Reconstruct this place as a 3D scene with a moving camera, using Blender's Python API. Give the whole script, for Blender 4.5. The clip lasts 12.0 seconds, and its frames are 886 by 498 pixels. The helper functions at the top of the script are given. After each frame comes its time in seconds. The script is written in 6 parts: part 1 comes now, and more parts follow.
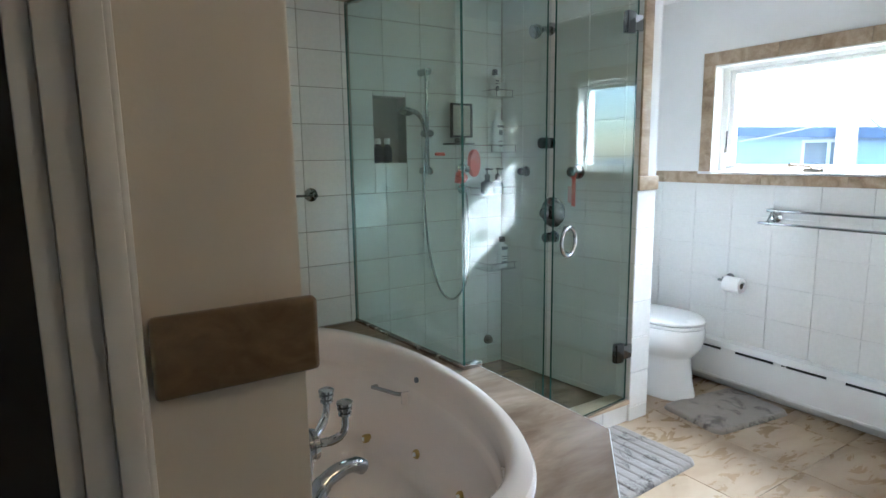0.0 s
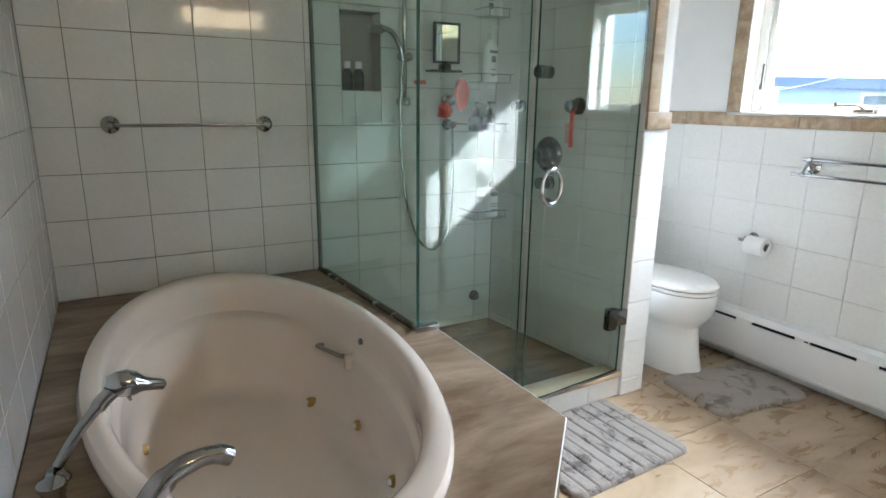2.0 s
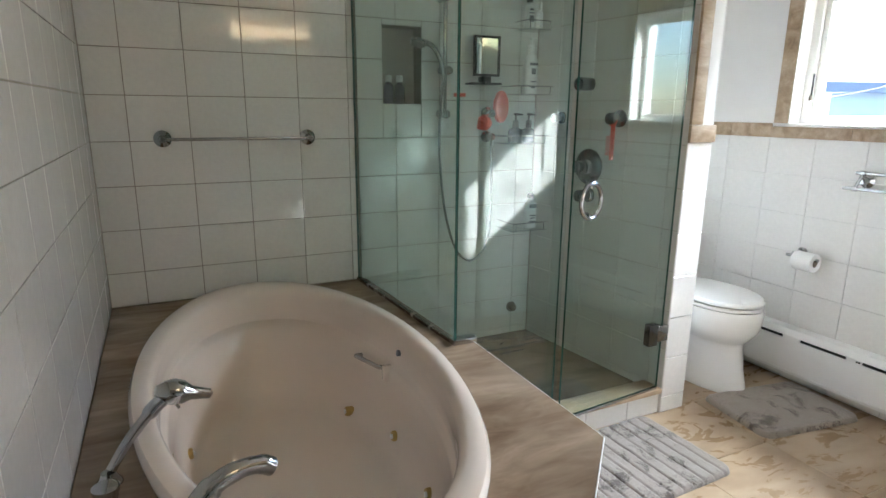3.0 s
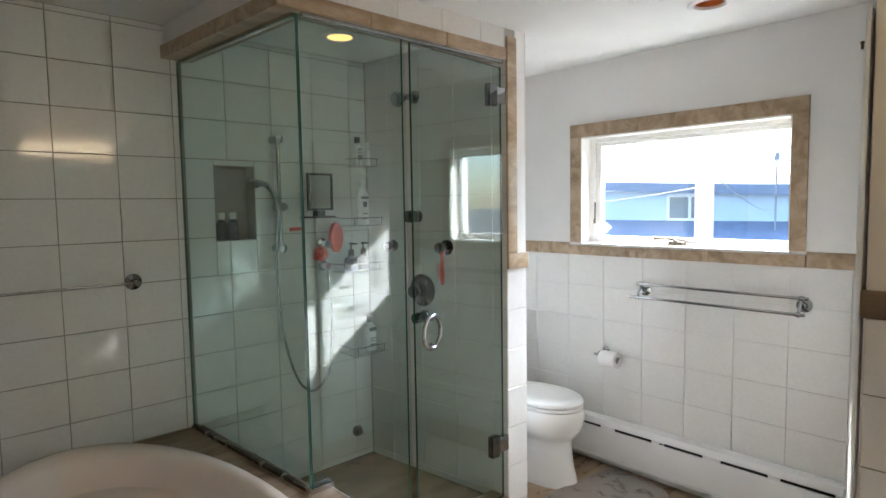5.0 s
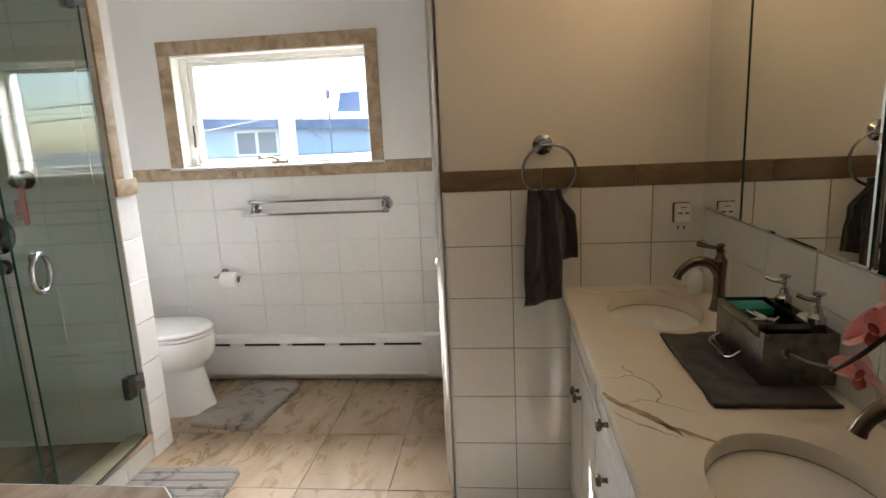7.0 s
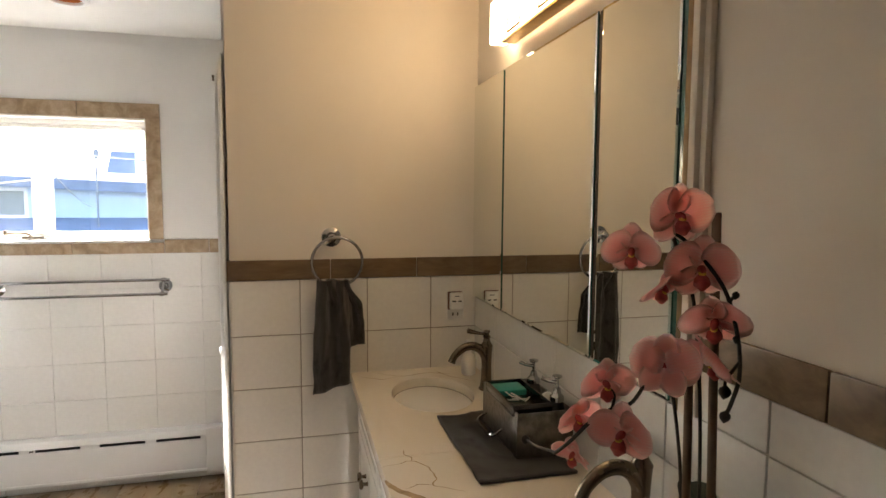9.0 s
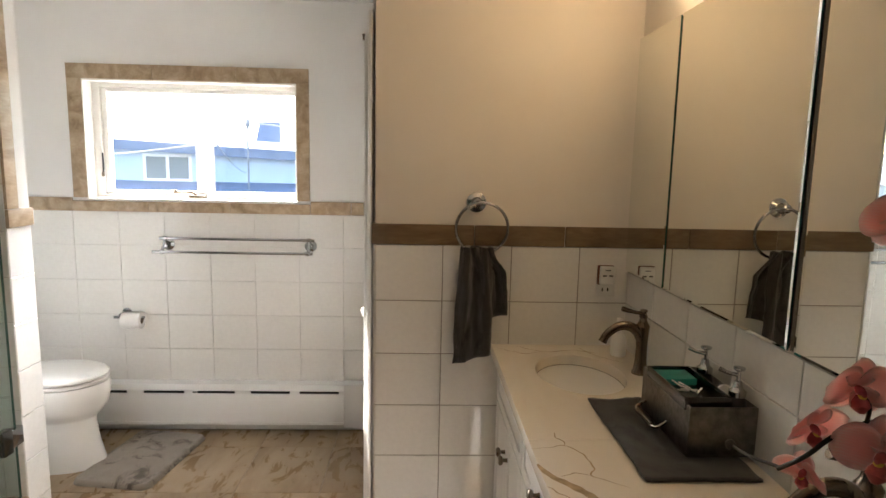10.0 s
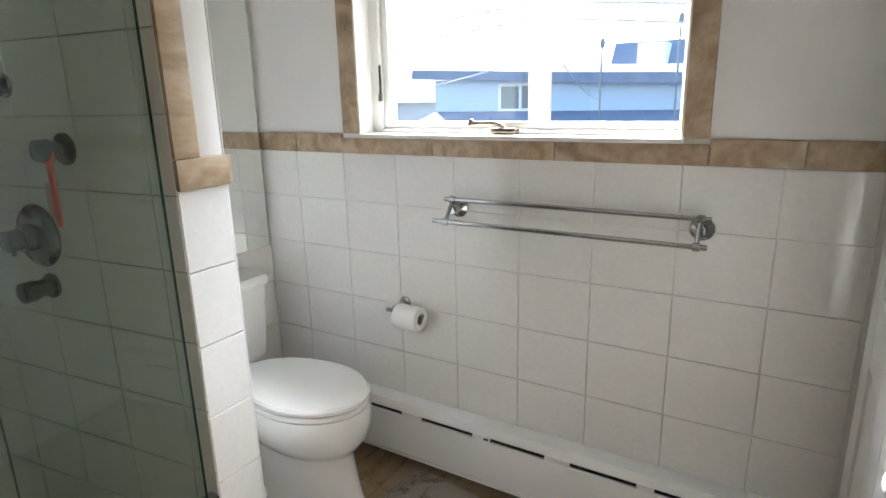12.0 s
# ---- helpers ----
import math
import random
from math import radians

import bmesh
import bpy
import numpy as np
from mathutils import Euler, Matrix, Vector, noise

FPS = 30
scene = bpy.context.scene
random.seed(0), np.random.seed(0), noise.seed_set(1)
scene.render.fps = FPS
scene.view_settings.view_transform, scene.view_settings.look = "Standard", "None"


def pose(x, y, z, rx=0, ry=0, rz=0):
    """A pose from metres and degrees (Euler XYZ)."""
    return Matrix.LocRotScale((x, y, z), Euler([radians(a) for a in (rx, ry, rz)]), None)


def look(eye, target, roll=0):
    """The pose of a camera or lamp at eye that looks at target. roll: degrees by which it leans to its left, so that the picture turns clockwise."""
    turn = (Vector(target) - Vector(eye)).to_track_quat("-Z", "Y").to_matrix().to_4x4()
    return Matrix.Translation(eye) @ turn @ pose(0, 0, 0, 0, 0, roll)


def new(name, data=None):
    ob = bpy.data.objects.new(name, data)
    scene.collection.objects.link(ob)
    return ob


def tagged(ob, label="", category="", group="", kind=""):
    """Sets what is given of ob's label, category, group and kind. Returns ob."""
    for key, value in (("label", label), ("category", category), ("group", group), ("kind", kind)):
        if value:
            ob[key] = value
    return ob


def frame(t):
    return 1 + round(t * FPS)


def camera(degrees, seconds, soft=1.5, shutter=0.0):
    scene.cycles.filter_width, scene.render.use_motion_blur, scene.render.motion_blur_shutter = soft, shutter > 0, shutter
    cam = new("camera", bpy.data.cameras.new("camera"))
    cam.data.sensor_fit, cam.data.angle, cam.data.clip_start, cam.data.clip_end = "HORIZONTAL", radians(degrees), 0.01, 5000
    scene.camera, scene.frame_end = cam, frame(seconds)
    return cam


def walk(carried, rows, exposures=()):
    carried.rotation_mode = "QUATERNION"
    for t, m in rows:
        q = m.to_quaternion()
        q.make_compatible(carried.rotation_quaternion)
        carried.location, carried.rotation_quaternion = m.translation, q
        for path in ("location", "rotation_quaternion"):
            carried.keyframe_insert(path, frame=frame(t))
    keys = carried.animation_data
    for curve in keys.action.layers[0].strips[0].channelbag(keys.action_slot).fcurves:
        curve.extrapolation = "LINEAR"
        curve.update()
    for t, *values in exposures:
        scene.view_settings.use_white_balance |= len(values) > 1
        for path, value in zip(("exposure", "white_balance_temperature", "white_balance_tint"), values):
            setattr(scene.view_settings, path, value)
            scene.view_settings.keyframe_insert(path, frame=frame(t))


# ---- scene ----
cam = camera(74.7, 12.0)
PATH = [
    (0, (1.347, 1.171, 1.465), (2.418, 2.83, 1.152), -0.8),
    (0.5, (1.48, 1.198, 1.443), (2.575, 2.837, 1.103), -0.7),
    (1, (1.588, 1.3, 1.401), (2.681, 2.936, 1.037), -0.5),
    (1.5, (1.713, 1.355, 1.385), (2.752, 3.009, 0.954), 0.2),
    (2, (1.812, 1.346, 1.376), (2.768, 3.034, 0.891), 0.7),
    (2.5, (1.817, 1.341, 1.381), (2.684, 3.072, 0.878), 0.8),
    (2.7, (1.814, 1.342, 1.386), (2.656, 3.087, 0.889), 0.6),
    (4.3, (1.714, 1.326, 1.574), (2.801, 2.993, 1.37), -0.3),
    (4.5, (1.698, 1.323, 1.589), (2.867, 2.936, 1.415), -0.5),
    (5, (1.687, 1.321, 1.593), (3.052, 2.776, 1.444), -0.9),
    (5.5, (1.66, 1.323, 1.587), (3.142, 2.655, 1.418), -0.9),
    (6, (1.688, 1.329, 1.571), (3.356, 2.412, 1.358), -1.5),
    (6.5, (1.582, 1.398, 1.522), (3.439, 2.083, 1.236), -2.2),
    (7, (1.428, 1.446, 1.497), (3.377, 1.66, 1.1), -2.7),
    (7.5, (1.357, 1.444, 1.466), (3.292, 1.276, 0.989), -2.6),
    (7.7, (1.357, 1.432, 1.458), (3.279, 1.167, 0.97), -2.3),
    (9.3, (1.339, 1.437, 1.602), (3.273, 0.947, 1.468), 0.8),
    (9.5, (1.349, 1.445, 1.608), (3.294, 0.999, 1.469), 1.1),
    (10, (1.468, 1.501, 1.551), (3.448, 1.426, 1.277), 1.2),
    (10.5, (1.817, 1.568, 1.451), (3.705, 2.048, 1.001), 0.5),
    (11, (2.186, 1.646, 1.446), (3.961, 2.425, 0.953), 0.3),
    (11.5, (2.582, 1.776, 1.461), (4.241, 2.785, 0.983), -0.7),
    (12, (3.008, 1.92, 1.481), (4.658, 2.929, 0.973), -1.4),
]
walk(cam, [(t, look(eye, target, roll)) for t, eye, target, roll in PATH], [(0.0, 3.1, 5250, 6), (1.0, 3.1, 5400, 6), (2.7, 3.05, 5800, 8), (4.3, 2.95, 5900, 10), (6.0, 2.7, 6050, 10), (7.0, 2.75, 6400, 12), (7.5, 2.9, 6500, 12), (9.5, 3.15, 6700, 14), (10.5, 2.85, 6450, 12), (11.2, 2.75, 6300, 11), (12.0, 2.5, 6150, 10)])

# ---------------------------------------------------------------- world and large lights
SUN_DIR = Vector((1.063, 1.0, 0.829)).normalized()
world = bpy.data.worlds.new("sky_world")
scene.world = world
world.use_nodes = True
wn = world.node_tree.nodes
sky = wn.new("ShaderNodeTexSky")
sky.sky_type = "NISHITA"
sky.sun_disc = False
sky.sun_elevation = math.asin(SUN_DIR.z)
sky.sun_rotation = math.atan2(SUN_DIR.x, SUN_DIR.y)
wn["Background"].inputs["Strength"].default_value = 0.15
world.node_tree.links.new(sky.outputs[0], wn["Background"].inputs["Color"])

sun = bpy.data.lights.new("sun", "SUN")
sun.energy = 5.0
sun.angle = radians(0.53)
sun.color = (1.0, 0.95, 0.88)
sun_ob = new("sun", sun)
sun_ob.matrix_world = look(tuple(SUN_DIR * 30), (0, 0, 0))

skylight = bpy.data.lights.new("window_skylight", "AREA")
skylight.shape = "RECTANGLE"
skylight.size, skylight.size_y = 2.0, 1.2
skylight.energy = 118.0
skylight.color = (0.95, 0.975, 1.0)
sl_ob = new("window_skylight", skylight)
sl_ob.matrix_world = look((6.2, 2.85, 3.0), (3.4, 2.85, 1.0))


# ---------------------------------------------------------------- materials
def material(name):
    m = bpy.data.materials.new(name)
    m.use_nodes = True
    nt = m.node_tree
    return m, nt, nt.nodes["Principled BSDF"]


def node(nt, kind, **sets):
    n = nt.nodes.new(kind)
    for k, v in sets.items():
        n.inputs[k].default_value = v
    return n


def ramp(nt, stops):
    r = nt.nodes.new("ShaderNodeValToRGB")
    while len(r.color_ramp.elements) < len(stops):
        r.color_ramp.elements.new(0.5)
    for e, (p, c) in zip(r.color_ramp.elements, stops):
        e.position, e.color = p, (*c, 1)
    return r


def coords(nt, random_shift=True):
    tc = nt.nodes.new("ShaderNodeTexCoord")
    if not random_shift:
        return tc.outputs["Object"]
    info = nt.nodes.new("ShaderNodeObjectInfo")
    mul = nt.nodes.new("ShaderNodeMath")
    mul.operation = "MULTIPLY"
    mul.inputs[1].default_value = 37.0
    nt.links.new(info.outputs["Random"], mul.inputs[0])
    add = nt.nodes.new("ShaderNodeVectorMath")
    add.operation = "ADD"
    nt.links.new(tc.outputs["Object"], add.inputs[0])
    nt.links.new(mul.outputs[0], add.inputs[1])
    return add.outputs[0]


def bump(nt, bsdf, height, strength, distance=0.01):
    b = node(nt, "ShaderNodeBump", Strength=strength, Distance=distance)
    nt.links.new(height, b.inputs["Height"])
    nt.links.new(b.outputs[0], bsdf.inputs["Normal"])


def painted(name, colour, rough=0.55, vary=0.06, scale=3.0, grain=180.0, relief=0.08, metal=0.0, coat=0.0):
    """Paint, ceramic or metal: one colour with broad mottling, fine grain and uneven gloss."""
    m, nt, b = material(name)
    co = coords(nt)
    big = node(nt, "ShaderNodeTexNoise", Scale=scale, Detail=4.0)
    fine = node(nt, "ShaderNodeTexNoise", Scale=grain, Detail=3.0)
    for n in (big, fine):
        nt.links.new(co, n.inputs["Vector"])
    lo = tuple(c * (1 - vary) for c in colour)
    hi = tuple(min(1, c * (1 + vary)) for c in colour)
    r = ramp(nt, [(0.3, lo), (0.7, hi)])
    nt.links.new(big.outputs["Fac"], r.inputs[0])
    nt.links.new(r.outputs[0], b.inputs["Base Color"])
    rr = nt.nodes.new("ShaderNodeMapRange")
    rr.inputs["To Min"].default_value = rough * 0.85
    rr.inputs["To Max"].default_value = min(1.0, rough * 1.2)
    nt.links.new(big.outputs["Fac"], rr.inputs["Value"])
    nt.links.new(rr.outputs[0], b.inputs["Roughness"])
    b.inputs["Metallic"].default_value = metal
    b.inputs["Coat Weight"].default_value = coat
    if relief:
        bump(nt, b, fine.outputs["Fac"], relief, 0.002)
    return m


def glazed(name, colour, rough=0.06, wave=0.055):
    """Glazed ceramic: a faintly wavy gloss, each piece a little different."""
    m, nt, b = material(name)
    co = coords(nt)
    big = node(nt, "ShaderNodeTexNoise", Scale=6.0, Detail=2.0)
    speck = node(nt, "ShaderNodeTexNoise", Scale=60.0, Detail=4.0)
    for n in (big, speck):
        nt.links.new(co, n.inputs["Vector"])
    r = ramp(nt, [(0.3, tuple(c * 0.95 for c in colour)), (0.7, colour)])
    nt.links.new(speck.outputs["Fac"], r.inputs[0])
    nt.links.new(r.outputs[0], b.inputs["Base Color"])
    b.inputs["Roughness"].default_value = rough
    bump(nt, b, big.outputs["Fac"], wave, 0.02)
    return m


def marble(name, stops, scale=1.6, rough=0.25, stretch=(1.0, 2.6, 1.0), turn=0.5):
    """Banded brown stone: warped veins over cloudy patches."""
    m, nt, b = material(name)
    co = coords(nt)
    mp = nt.nodes.new("ShaderNodeMapping")
    mp.inputs["Scale"].default_value = stretch
    mp.inputs["Rotation"].default_value = (0.0, 0.0, turn)
    nt.links.new(co, mp.inputs["Vector"])
    cloud = node(nt, "ShaderNodeTexNoise", Scale=scale, Detail=5.0, Roughness=0.52, Distortion=1.1)
    vein = node(nt, "ShaderNodeTexNoise", Scale=scale * 3.0, Detail=7.0, Roughness=0.6, Distortion=1.4)
    for n in (cloud, vein):
        nt.links.new(mp.outputs[0], n.inputs["Vector"])
    mix = nt.nodes.new("ShaderNodeMix")
    mix.inputs["Factor"].default_value = 0.30
    nt.links.new(cloud.outputs["Fac"], mix.inputs["A"])
    nt.links.new(vein.outputs["Fac"], mix.inputs["B"])
    r = ramp(nt, stops)
    nt.links.new(mix.outputs["Result"], r.inputs[0])
    nt.links.new(r.outputs[0], b.inputs["Base Color"])
    rr = nt.nodes.new("ShaderNodeMapRange")
    rr.inputs["To Min"].default_value = rough * 0.8
    rr.inputs["To Max"].default_value = rough * 1.4
    nt.links.new(vein.outputs["Fac"], rr.inputs["Value"])
    nt.links.new(rr.outputs[0], b.inputs["Roughness"])
    bump(nt, b, vein.outputs["Fac"], 0.06, 0.003)
    return m


def clear_glass(name, tint):
    """A pane: tinted see-through with the gloss that grows towards grazing angles."""
    m, nt, b = material(name)
    nt.nodes.remove(b)
    out = nt.nodes["Material Output"]
    tr = node(nt, "ShaderNodeBsdfTransparent", Color=(*tint, 1))
    gl = node(nt, "ShaderNodeBsdfGlossy", Roughness=0.0)
    lw = node(nt, "ShaderNodeLayerWeight", Blend=0.5)
    p = nt.nodes.new("ShaderNodeMath")
    p.operation = "POWER"
    p.inputs[1].default_value = 5.0
    a = nt.nodes.new("ShaderNodeMath")
    a.operation = "MULTIPLY_ADD"
    a.inputs[1].default_value, a.inputs[2].default_value = 0.92, 0.078
    mx = nt.nodes.new("ShaderNodeMixShader")
    nt.links.new(lw.outputs["Facing"], p.inputs[0])
    nt.links.new(p.outputs[0], a.inputs[0])
    nt.links.new(a.outputs[0], mx.inputs[0])
    nt.links.new(tr.outputs[0], mx.inputs[1])
    nt.links.new(gl.outputs[0], mx.inputs[2])
    nt.links.new(mx.outputs[0], out.inputs["Surface"])
    return m


def glowing(name, colour, strength):
    m, nt, b = material(name)
    b.inputs["Base Color"].default_value = (0.30, 0.14, 0.06, 1)
    b.inputs["Emission Color"].default_value = (*colour, 1)
    b.inputs["Emission Strength"].default_value = strength
    return m


def woven(name, dark, light, scale=320.0, patch=5.0, relief=0.6):
    """Pile fabric: fine fibres and broad brushed patches."""
    m, nt, b = material(name)
    co = coords(nt, False)
    fibre = node(nt, "ShaderNodeTexNoise", Scale=scale, Detail=4.0)
    big = node(nt, "ShaderNodeTexNoise", Scale=patch, Detail=5.0, Roughness=0.6, Distortion=1.0)
    for n in (fibre, big):
        nt.links.new(co, n.inputs["Vector"])
    mix = nt.nodes.new("ShaderNodeMix")
    mix.inputs["Factor"].default_value = 0.7
    nt.links.new(fibre.outputs["Fac"], mix.inputs["A"])
    nt.links.new(big.outputs["Fac"], mix.inputs["B"])
    r = ramp(nt, [(0.415, dark), (0.465, light)])
    nt.links.new(mix.outputs["Result"], r.inputs[0])
    nt.links.new(r.outputs[0], b.inputs["Base Color"])
    b.inputs["Roughness"].default_value = 0.95
    b.inputs["Sheen Weight"].default_value = 0.3
    bump(nt, b, fibre.outputs["Fac"], relief, 0.004)
    return m


TILE = glazed("white_glazed_tile", (0.78, 0.77, 0.74))
GROUT = painted("grey_grout", (0.30, 0.27, 0.23), 0.9, 0.12, 9.0)
WHITE = painted("white_wall_paint", (0.80, 0.79, 0.77), 0.6, 0.03)
CREAM = painted("cream_wall_paint", (0.76, 0.71, 0.64), 0.6, 0.03)
CEIL = painted("ceiling_paint", (0.80, 0.79, 0.76), 0.7, 0.03)
GLOSSWHITE = painted("white_gloss_paint", (0.83, 0.83, 0.82), 0.3, 0.03)
SASH = painted("ivory_window_paint", (0.82, 0.80, 0.75), 0.35, 0.04)
STONE_TRIM = marble("tan_travertine_trim", [(0.25, (0.20, 0.135, 0.075)), (0.45, (0.36, 0.26, 0.16)), (0.6, (0.48, 0.37, 0.25)), (0.8, (0.56, 0.46, 0.34))], 4.0, 0.3, (1.0, 3.0, 3.0))
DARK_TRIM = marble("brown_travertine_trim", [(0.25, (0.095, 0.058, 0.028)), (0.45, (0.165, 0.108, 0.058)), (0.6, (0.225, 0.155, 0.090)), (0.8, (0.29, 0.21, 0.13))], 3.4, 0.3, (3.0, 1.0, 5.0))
FLOORSTONE = marble("beige_brown_floor_marble", [(0.28, (0.205, 0.137, 0.077)), (0.44, (0.300, 0.212, 0.126)), (0.56, (0.370, 0.272, 0.170)), (0.72, (0.430, 0.330, 0.222))], 1.5, 0.26, (1.0, 2.2, 1.0), 0.7)
DECKSTONE = marble("brown_deck_marble", [(0.32, (0.130, 0.088, 0.056)), (0.44, (0.205, 0.145, 0.096)), (0.54, (0.275, 0.205, 0.142)), (0.66, (0.36, 0.28, 0.205))], 1.6, 0.22, (1.0, 3.2, 1.0), 0.9)
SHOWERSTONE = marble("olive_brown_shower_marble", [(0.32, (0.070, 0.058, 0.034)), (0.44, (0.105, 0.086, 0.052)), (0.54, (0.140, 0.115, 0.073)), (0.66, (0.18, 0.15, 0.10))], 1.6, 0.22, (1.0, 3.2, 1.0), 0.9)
TUBMAT = painted("biscuit_acrylic", (0.82, 0.725, 0.64), 0.12, 0.02, 2.0, 90.0, 0.0, 0.0, 0.5)
PORCELAIN = painted("white_porcelain", (0.82, 0.82, 0.80), 0.08, 0.015, 2.0, 90.0, 0.0, 0.0, 0.5)
CHROME = painted("chrome", (0.44, 0.45, 0.46), 0.07, 0.04, 8.0, 90.0, 0.0, 1.0)
# Chrome with dark reflections put into its colour; also the dark hinge metal.
DARKCHROME = painted("reflection_darkened_chrome", (0.20, 0.21, 0.215), 0.12, 0.08, 8.0, 90.0, 0.0, 1.0)
NICKEL = painted("brushed_bronze_nickel", (0.20, 0.162, 0.125), 0.26, 0.1, 20.0, 300.0, 0.05, 1.0)
GUNMETAL = painted("gunmetal", (0.13, 0.13, 0.135), 0.2, 0.1, 20.0, 300.0, 0.03, 1.0)
SINKMAT = painted("bisque_vitreous_china", (0.30, 0.265, 0.22), 0.1, 0.02, 2.0, 90.0, 0.0, 0.0, 0.4)
BRASS = painted("tarnished_brass", (0.50, 0.36, 0.14), 0.3, 0.15, 30.0, 90.0, 0.05, 1.0)
BLACK = painted("black_plastic", (0.02, 0.02, 0.022), 0.4, 0.1)
# Near-black for soil and heater fins; on walls it stands for unlit space.
DARK = painted("soil_fin_and_unlit_wall_black", (0.03, 0.028, 0.026), 0.9, 0.1)
SHOWER_GLASS = clear_glass("green_tinted_glass", (0.875, 0.957, 0.946))
WINDOW_GLASS = clear_glass("window_glass", (0.97, 0.98, 0.98))
GLASS_EDGE = painted("green_glass_edge", (0.03, 0.10, 0.085), 0.1, 0.1, 5.0, 90.0, 0.0)
MIRROR = painted("silvered_mirror", (0.86, 0.88, 0.85), 0.01, 0.0, 2.0, 90.0, 0.0, 1.0)
QUARTZ = marble("cream_quartz", [(0.2, (0.60, 0.52, 0.40)), (0.4, (0.74, 0.68, 0.58)), (0.6, (0.78, 0.73, 0.64)), (0.8, (0.80, 0.76, 0.69))], 1.2, 0.16)
VEIN = painted("brown_quartz_vein", (0.42, 0.32, 0.20), 0.2, 0.3, 40.0)
RED = painted("coral_red_plastic", (0.75, 0.10, 0.06), 0.35, 0.08)
NAVY = painted("navy_bottle_plastic", (0.02, 0.03, 0.06), 0.25, 0.1)
BOTTLE = painted("white_bottle_plastic", (0.80, 0.80, 0.78), 0.3, 0.03)
LABEL = painted("grey_bottle_print", (0.15, 0.16, 0.18), 0.5, 0.1)
PAPER = painted("tissue_paper", (0.85, 0.84, 0.82), 0.95, 0.03, 8.0, 120.0, 0.3)
CLEARPLASTIC = clear_glass("clear_acrylic", (0.92, 0.94, 0.94))
SHADE = glowing("lit_frosted_shade", (1.0, 0.72, 0.41), 1.75)
CANLIT = glowing("warm_lit_bulb", (1.0, 0.46, 0.12), 0.42)
CANDIM = glowing("warm_dim_bulb", (1.0, 0.40, 0.10), 0.35)
MATLIGHT = woven("pale_grey_plush_mat", (0.085, 0.066, 0.052), (0.28, 0.243, 0.203), 260.0, 7.0)
MATGREY = woven("grey_plush_mat", (0.065, 0.052, 0.043), (0.235, 0.208, 0.184), 260.0, 8.0)
MATBROWN = woven("brown_grey_plush_mat", (0.055, 0.043, 0.033), (0.15, 0.125, 0.10), 260.0, 6.0)
TOWEL = woven("charcoal_terry", (0.014, 0.012, 0.011), (0.038, 0.033, 0.031), 420.0, 20.0, 0.9)
PETAL = painted("pink_orchid_petal", (0.93, 0.56, 0.55), 0.5, 0.18, 25.0, 200.0, 0.1)
def sheer(m, colour, share):
    """Lets part of the light through a thin leaf."""
    nt = m.node_tree
    b, out = nt.nodes["Principled BSDF"], nt.nodes["Material Output"]
    tl = node(nt, "ShaderNodeBsdfTranslucent", Color=(*colour, 1))
    mx = node(nt, "ShaderNodeMixShader", Fac=share)
    nt.links.new(b.outputs[0], mx.inputs[1])
    nt.links.new(tl.outputs[0], mx.inputs[2])
    nt.links.new(mx.outputs[0], out.inputs["Surface"])


def pale_rim(m, inner, outer):
    """Petal pigment: deep pink at the middle, paler towards the rim, with fine veins."""
    nt = m.node_tree
    b = nt.nodes["Principled BSDF"]
    co = nt.nodes.new("ShaderNodeTexCoord")
    flat = nt.nodes.new("ShaderNodeVectorMath")
    flat.operation = "MULTIPLY"
    flat.inputs[1].default_value = (1, 1, 0)
    far = nt.nodes.new("ShaderNodeVectorMath")
    far.operation = "DISTANCE"
    far.inputs[1].default_value = (0.5, 0.42, 0)
    nt.links.new(co.outputs["Generated"], flat.inputs[0])
    nt.links.new(flat.outputs[0], far.inputs[0])
    veins = node(nt, "ShaderNodeTexWave", Scale=5.0, Distortion=3.0, Detail=2.0)
    nt.links.new(co.outputs["Generated"], veins.inputs["Vector"])
    mix = nt.nodes.new("ShaderNodeMix")
    mix.inputs["Factor"].default_value = 0.10
    nt.links.new(far.outputs["Value"], mix.inputs["A"])
    nt.links.new(veins.outputs["Fac"], mix.inputs["B"])
    rp = ramp(nt, [(0.16, inner), (0.36, tuple(i * 0.6 + o * 0.4 for i, o in zip(inner, outer))), (0.52, outer)])
    nt.links.new(mix.outputs["Result"], rp.inputs[0])
    nt.links.new(rp.outputs[0], b.inputs["Base Color"])


pale_rim(PETAL, (0.98, 0.50, 0.50), (0.99, 0.84, 0.81))
sheer(PETAL, (1.0, 0.64, 0.60), 0.30)
LIP = painted("dark_pink_orchid_lip", (0.50, 0.10, 0.10), 0.5, 0.3, 60.0)
YELLOW = painted("yellow_orchid_throat", (0.75, 0.50, 0.10), 0.5, 0.3, 60.0)
TWIG = painted("black_brown_flower_stem", (0.018, 0.015, 0.011), 0.5, 0.2, 40.0)
STEM = painted("brown_cane", (0.16, 0.10, 0.062), 0.6, 0.2, 20.0)
LEAF = painted("dark_green_leaf", (0.010, 0.024, 0.018), 0.6, 0.25, 12.0)
SILVER = painted("hammered_pewter", (0.20, 0.188, 0.172), 0.32, 0.35, 45.0, 75.0, 1.0, 1.0)
POTMETAL = painted("dull_pewter_pot", (0.44, 0.41, 0.37), 0.45, 0.12, 14.0, 160.0, 0.15, 1.0)
TEAL = painted("teal_pack_print", (0.02, 0.28, 0.25), 0.4, 0.15)
HOUSEBLUE = painted("pale_blue_siding", (0.44, 0.53, 0.64), 0.8, 0.05)
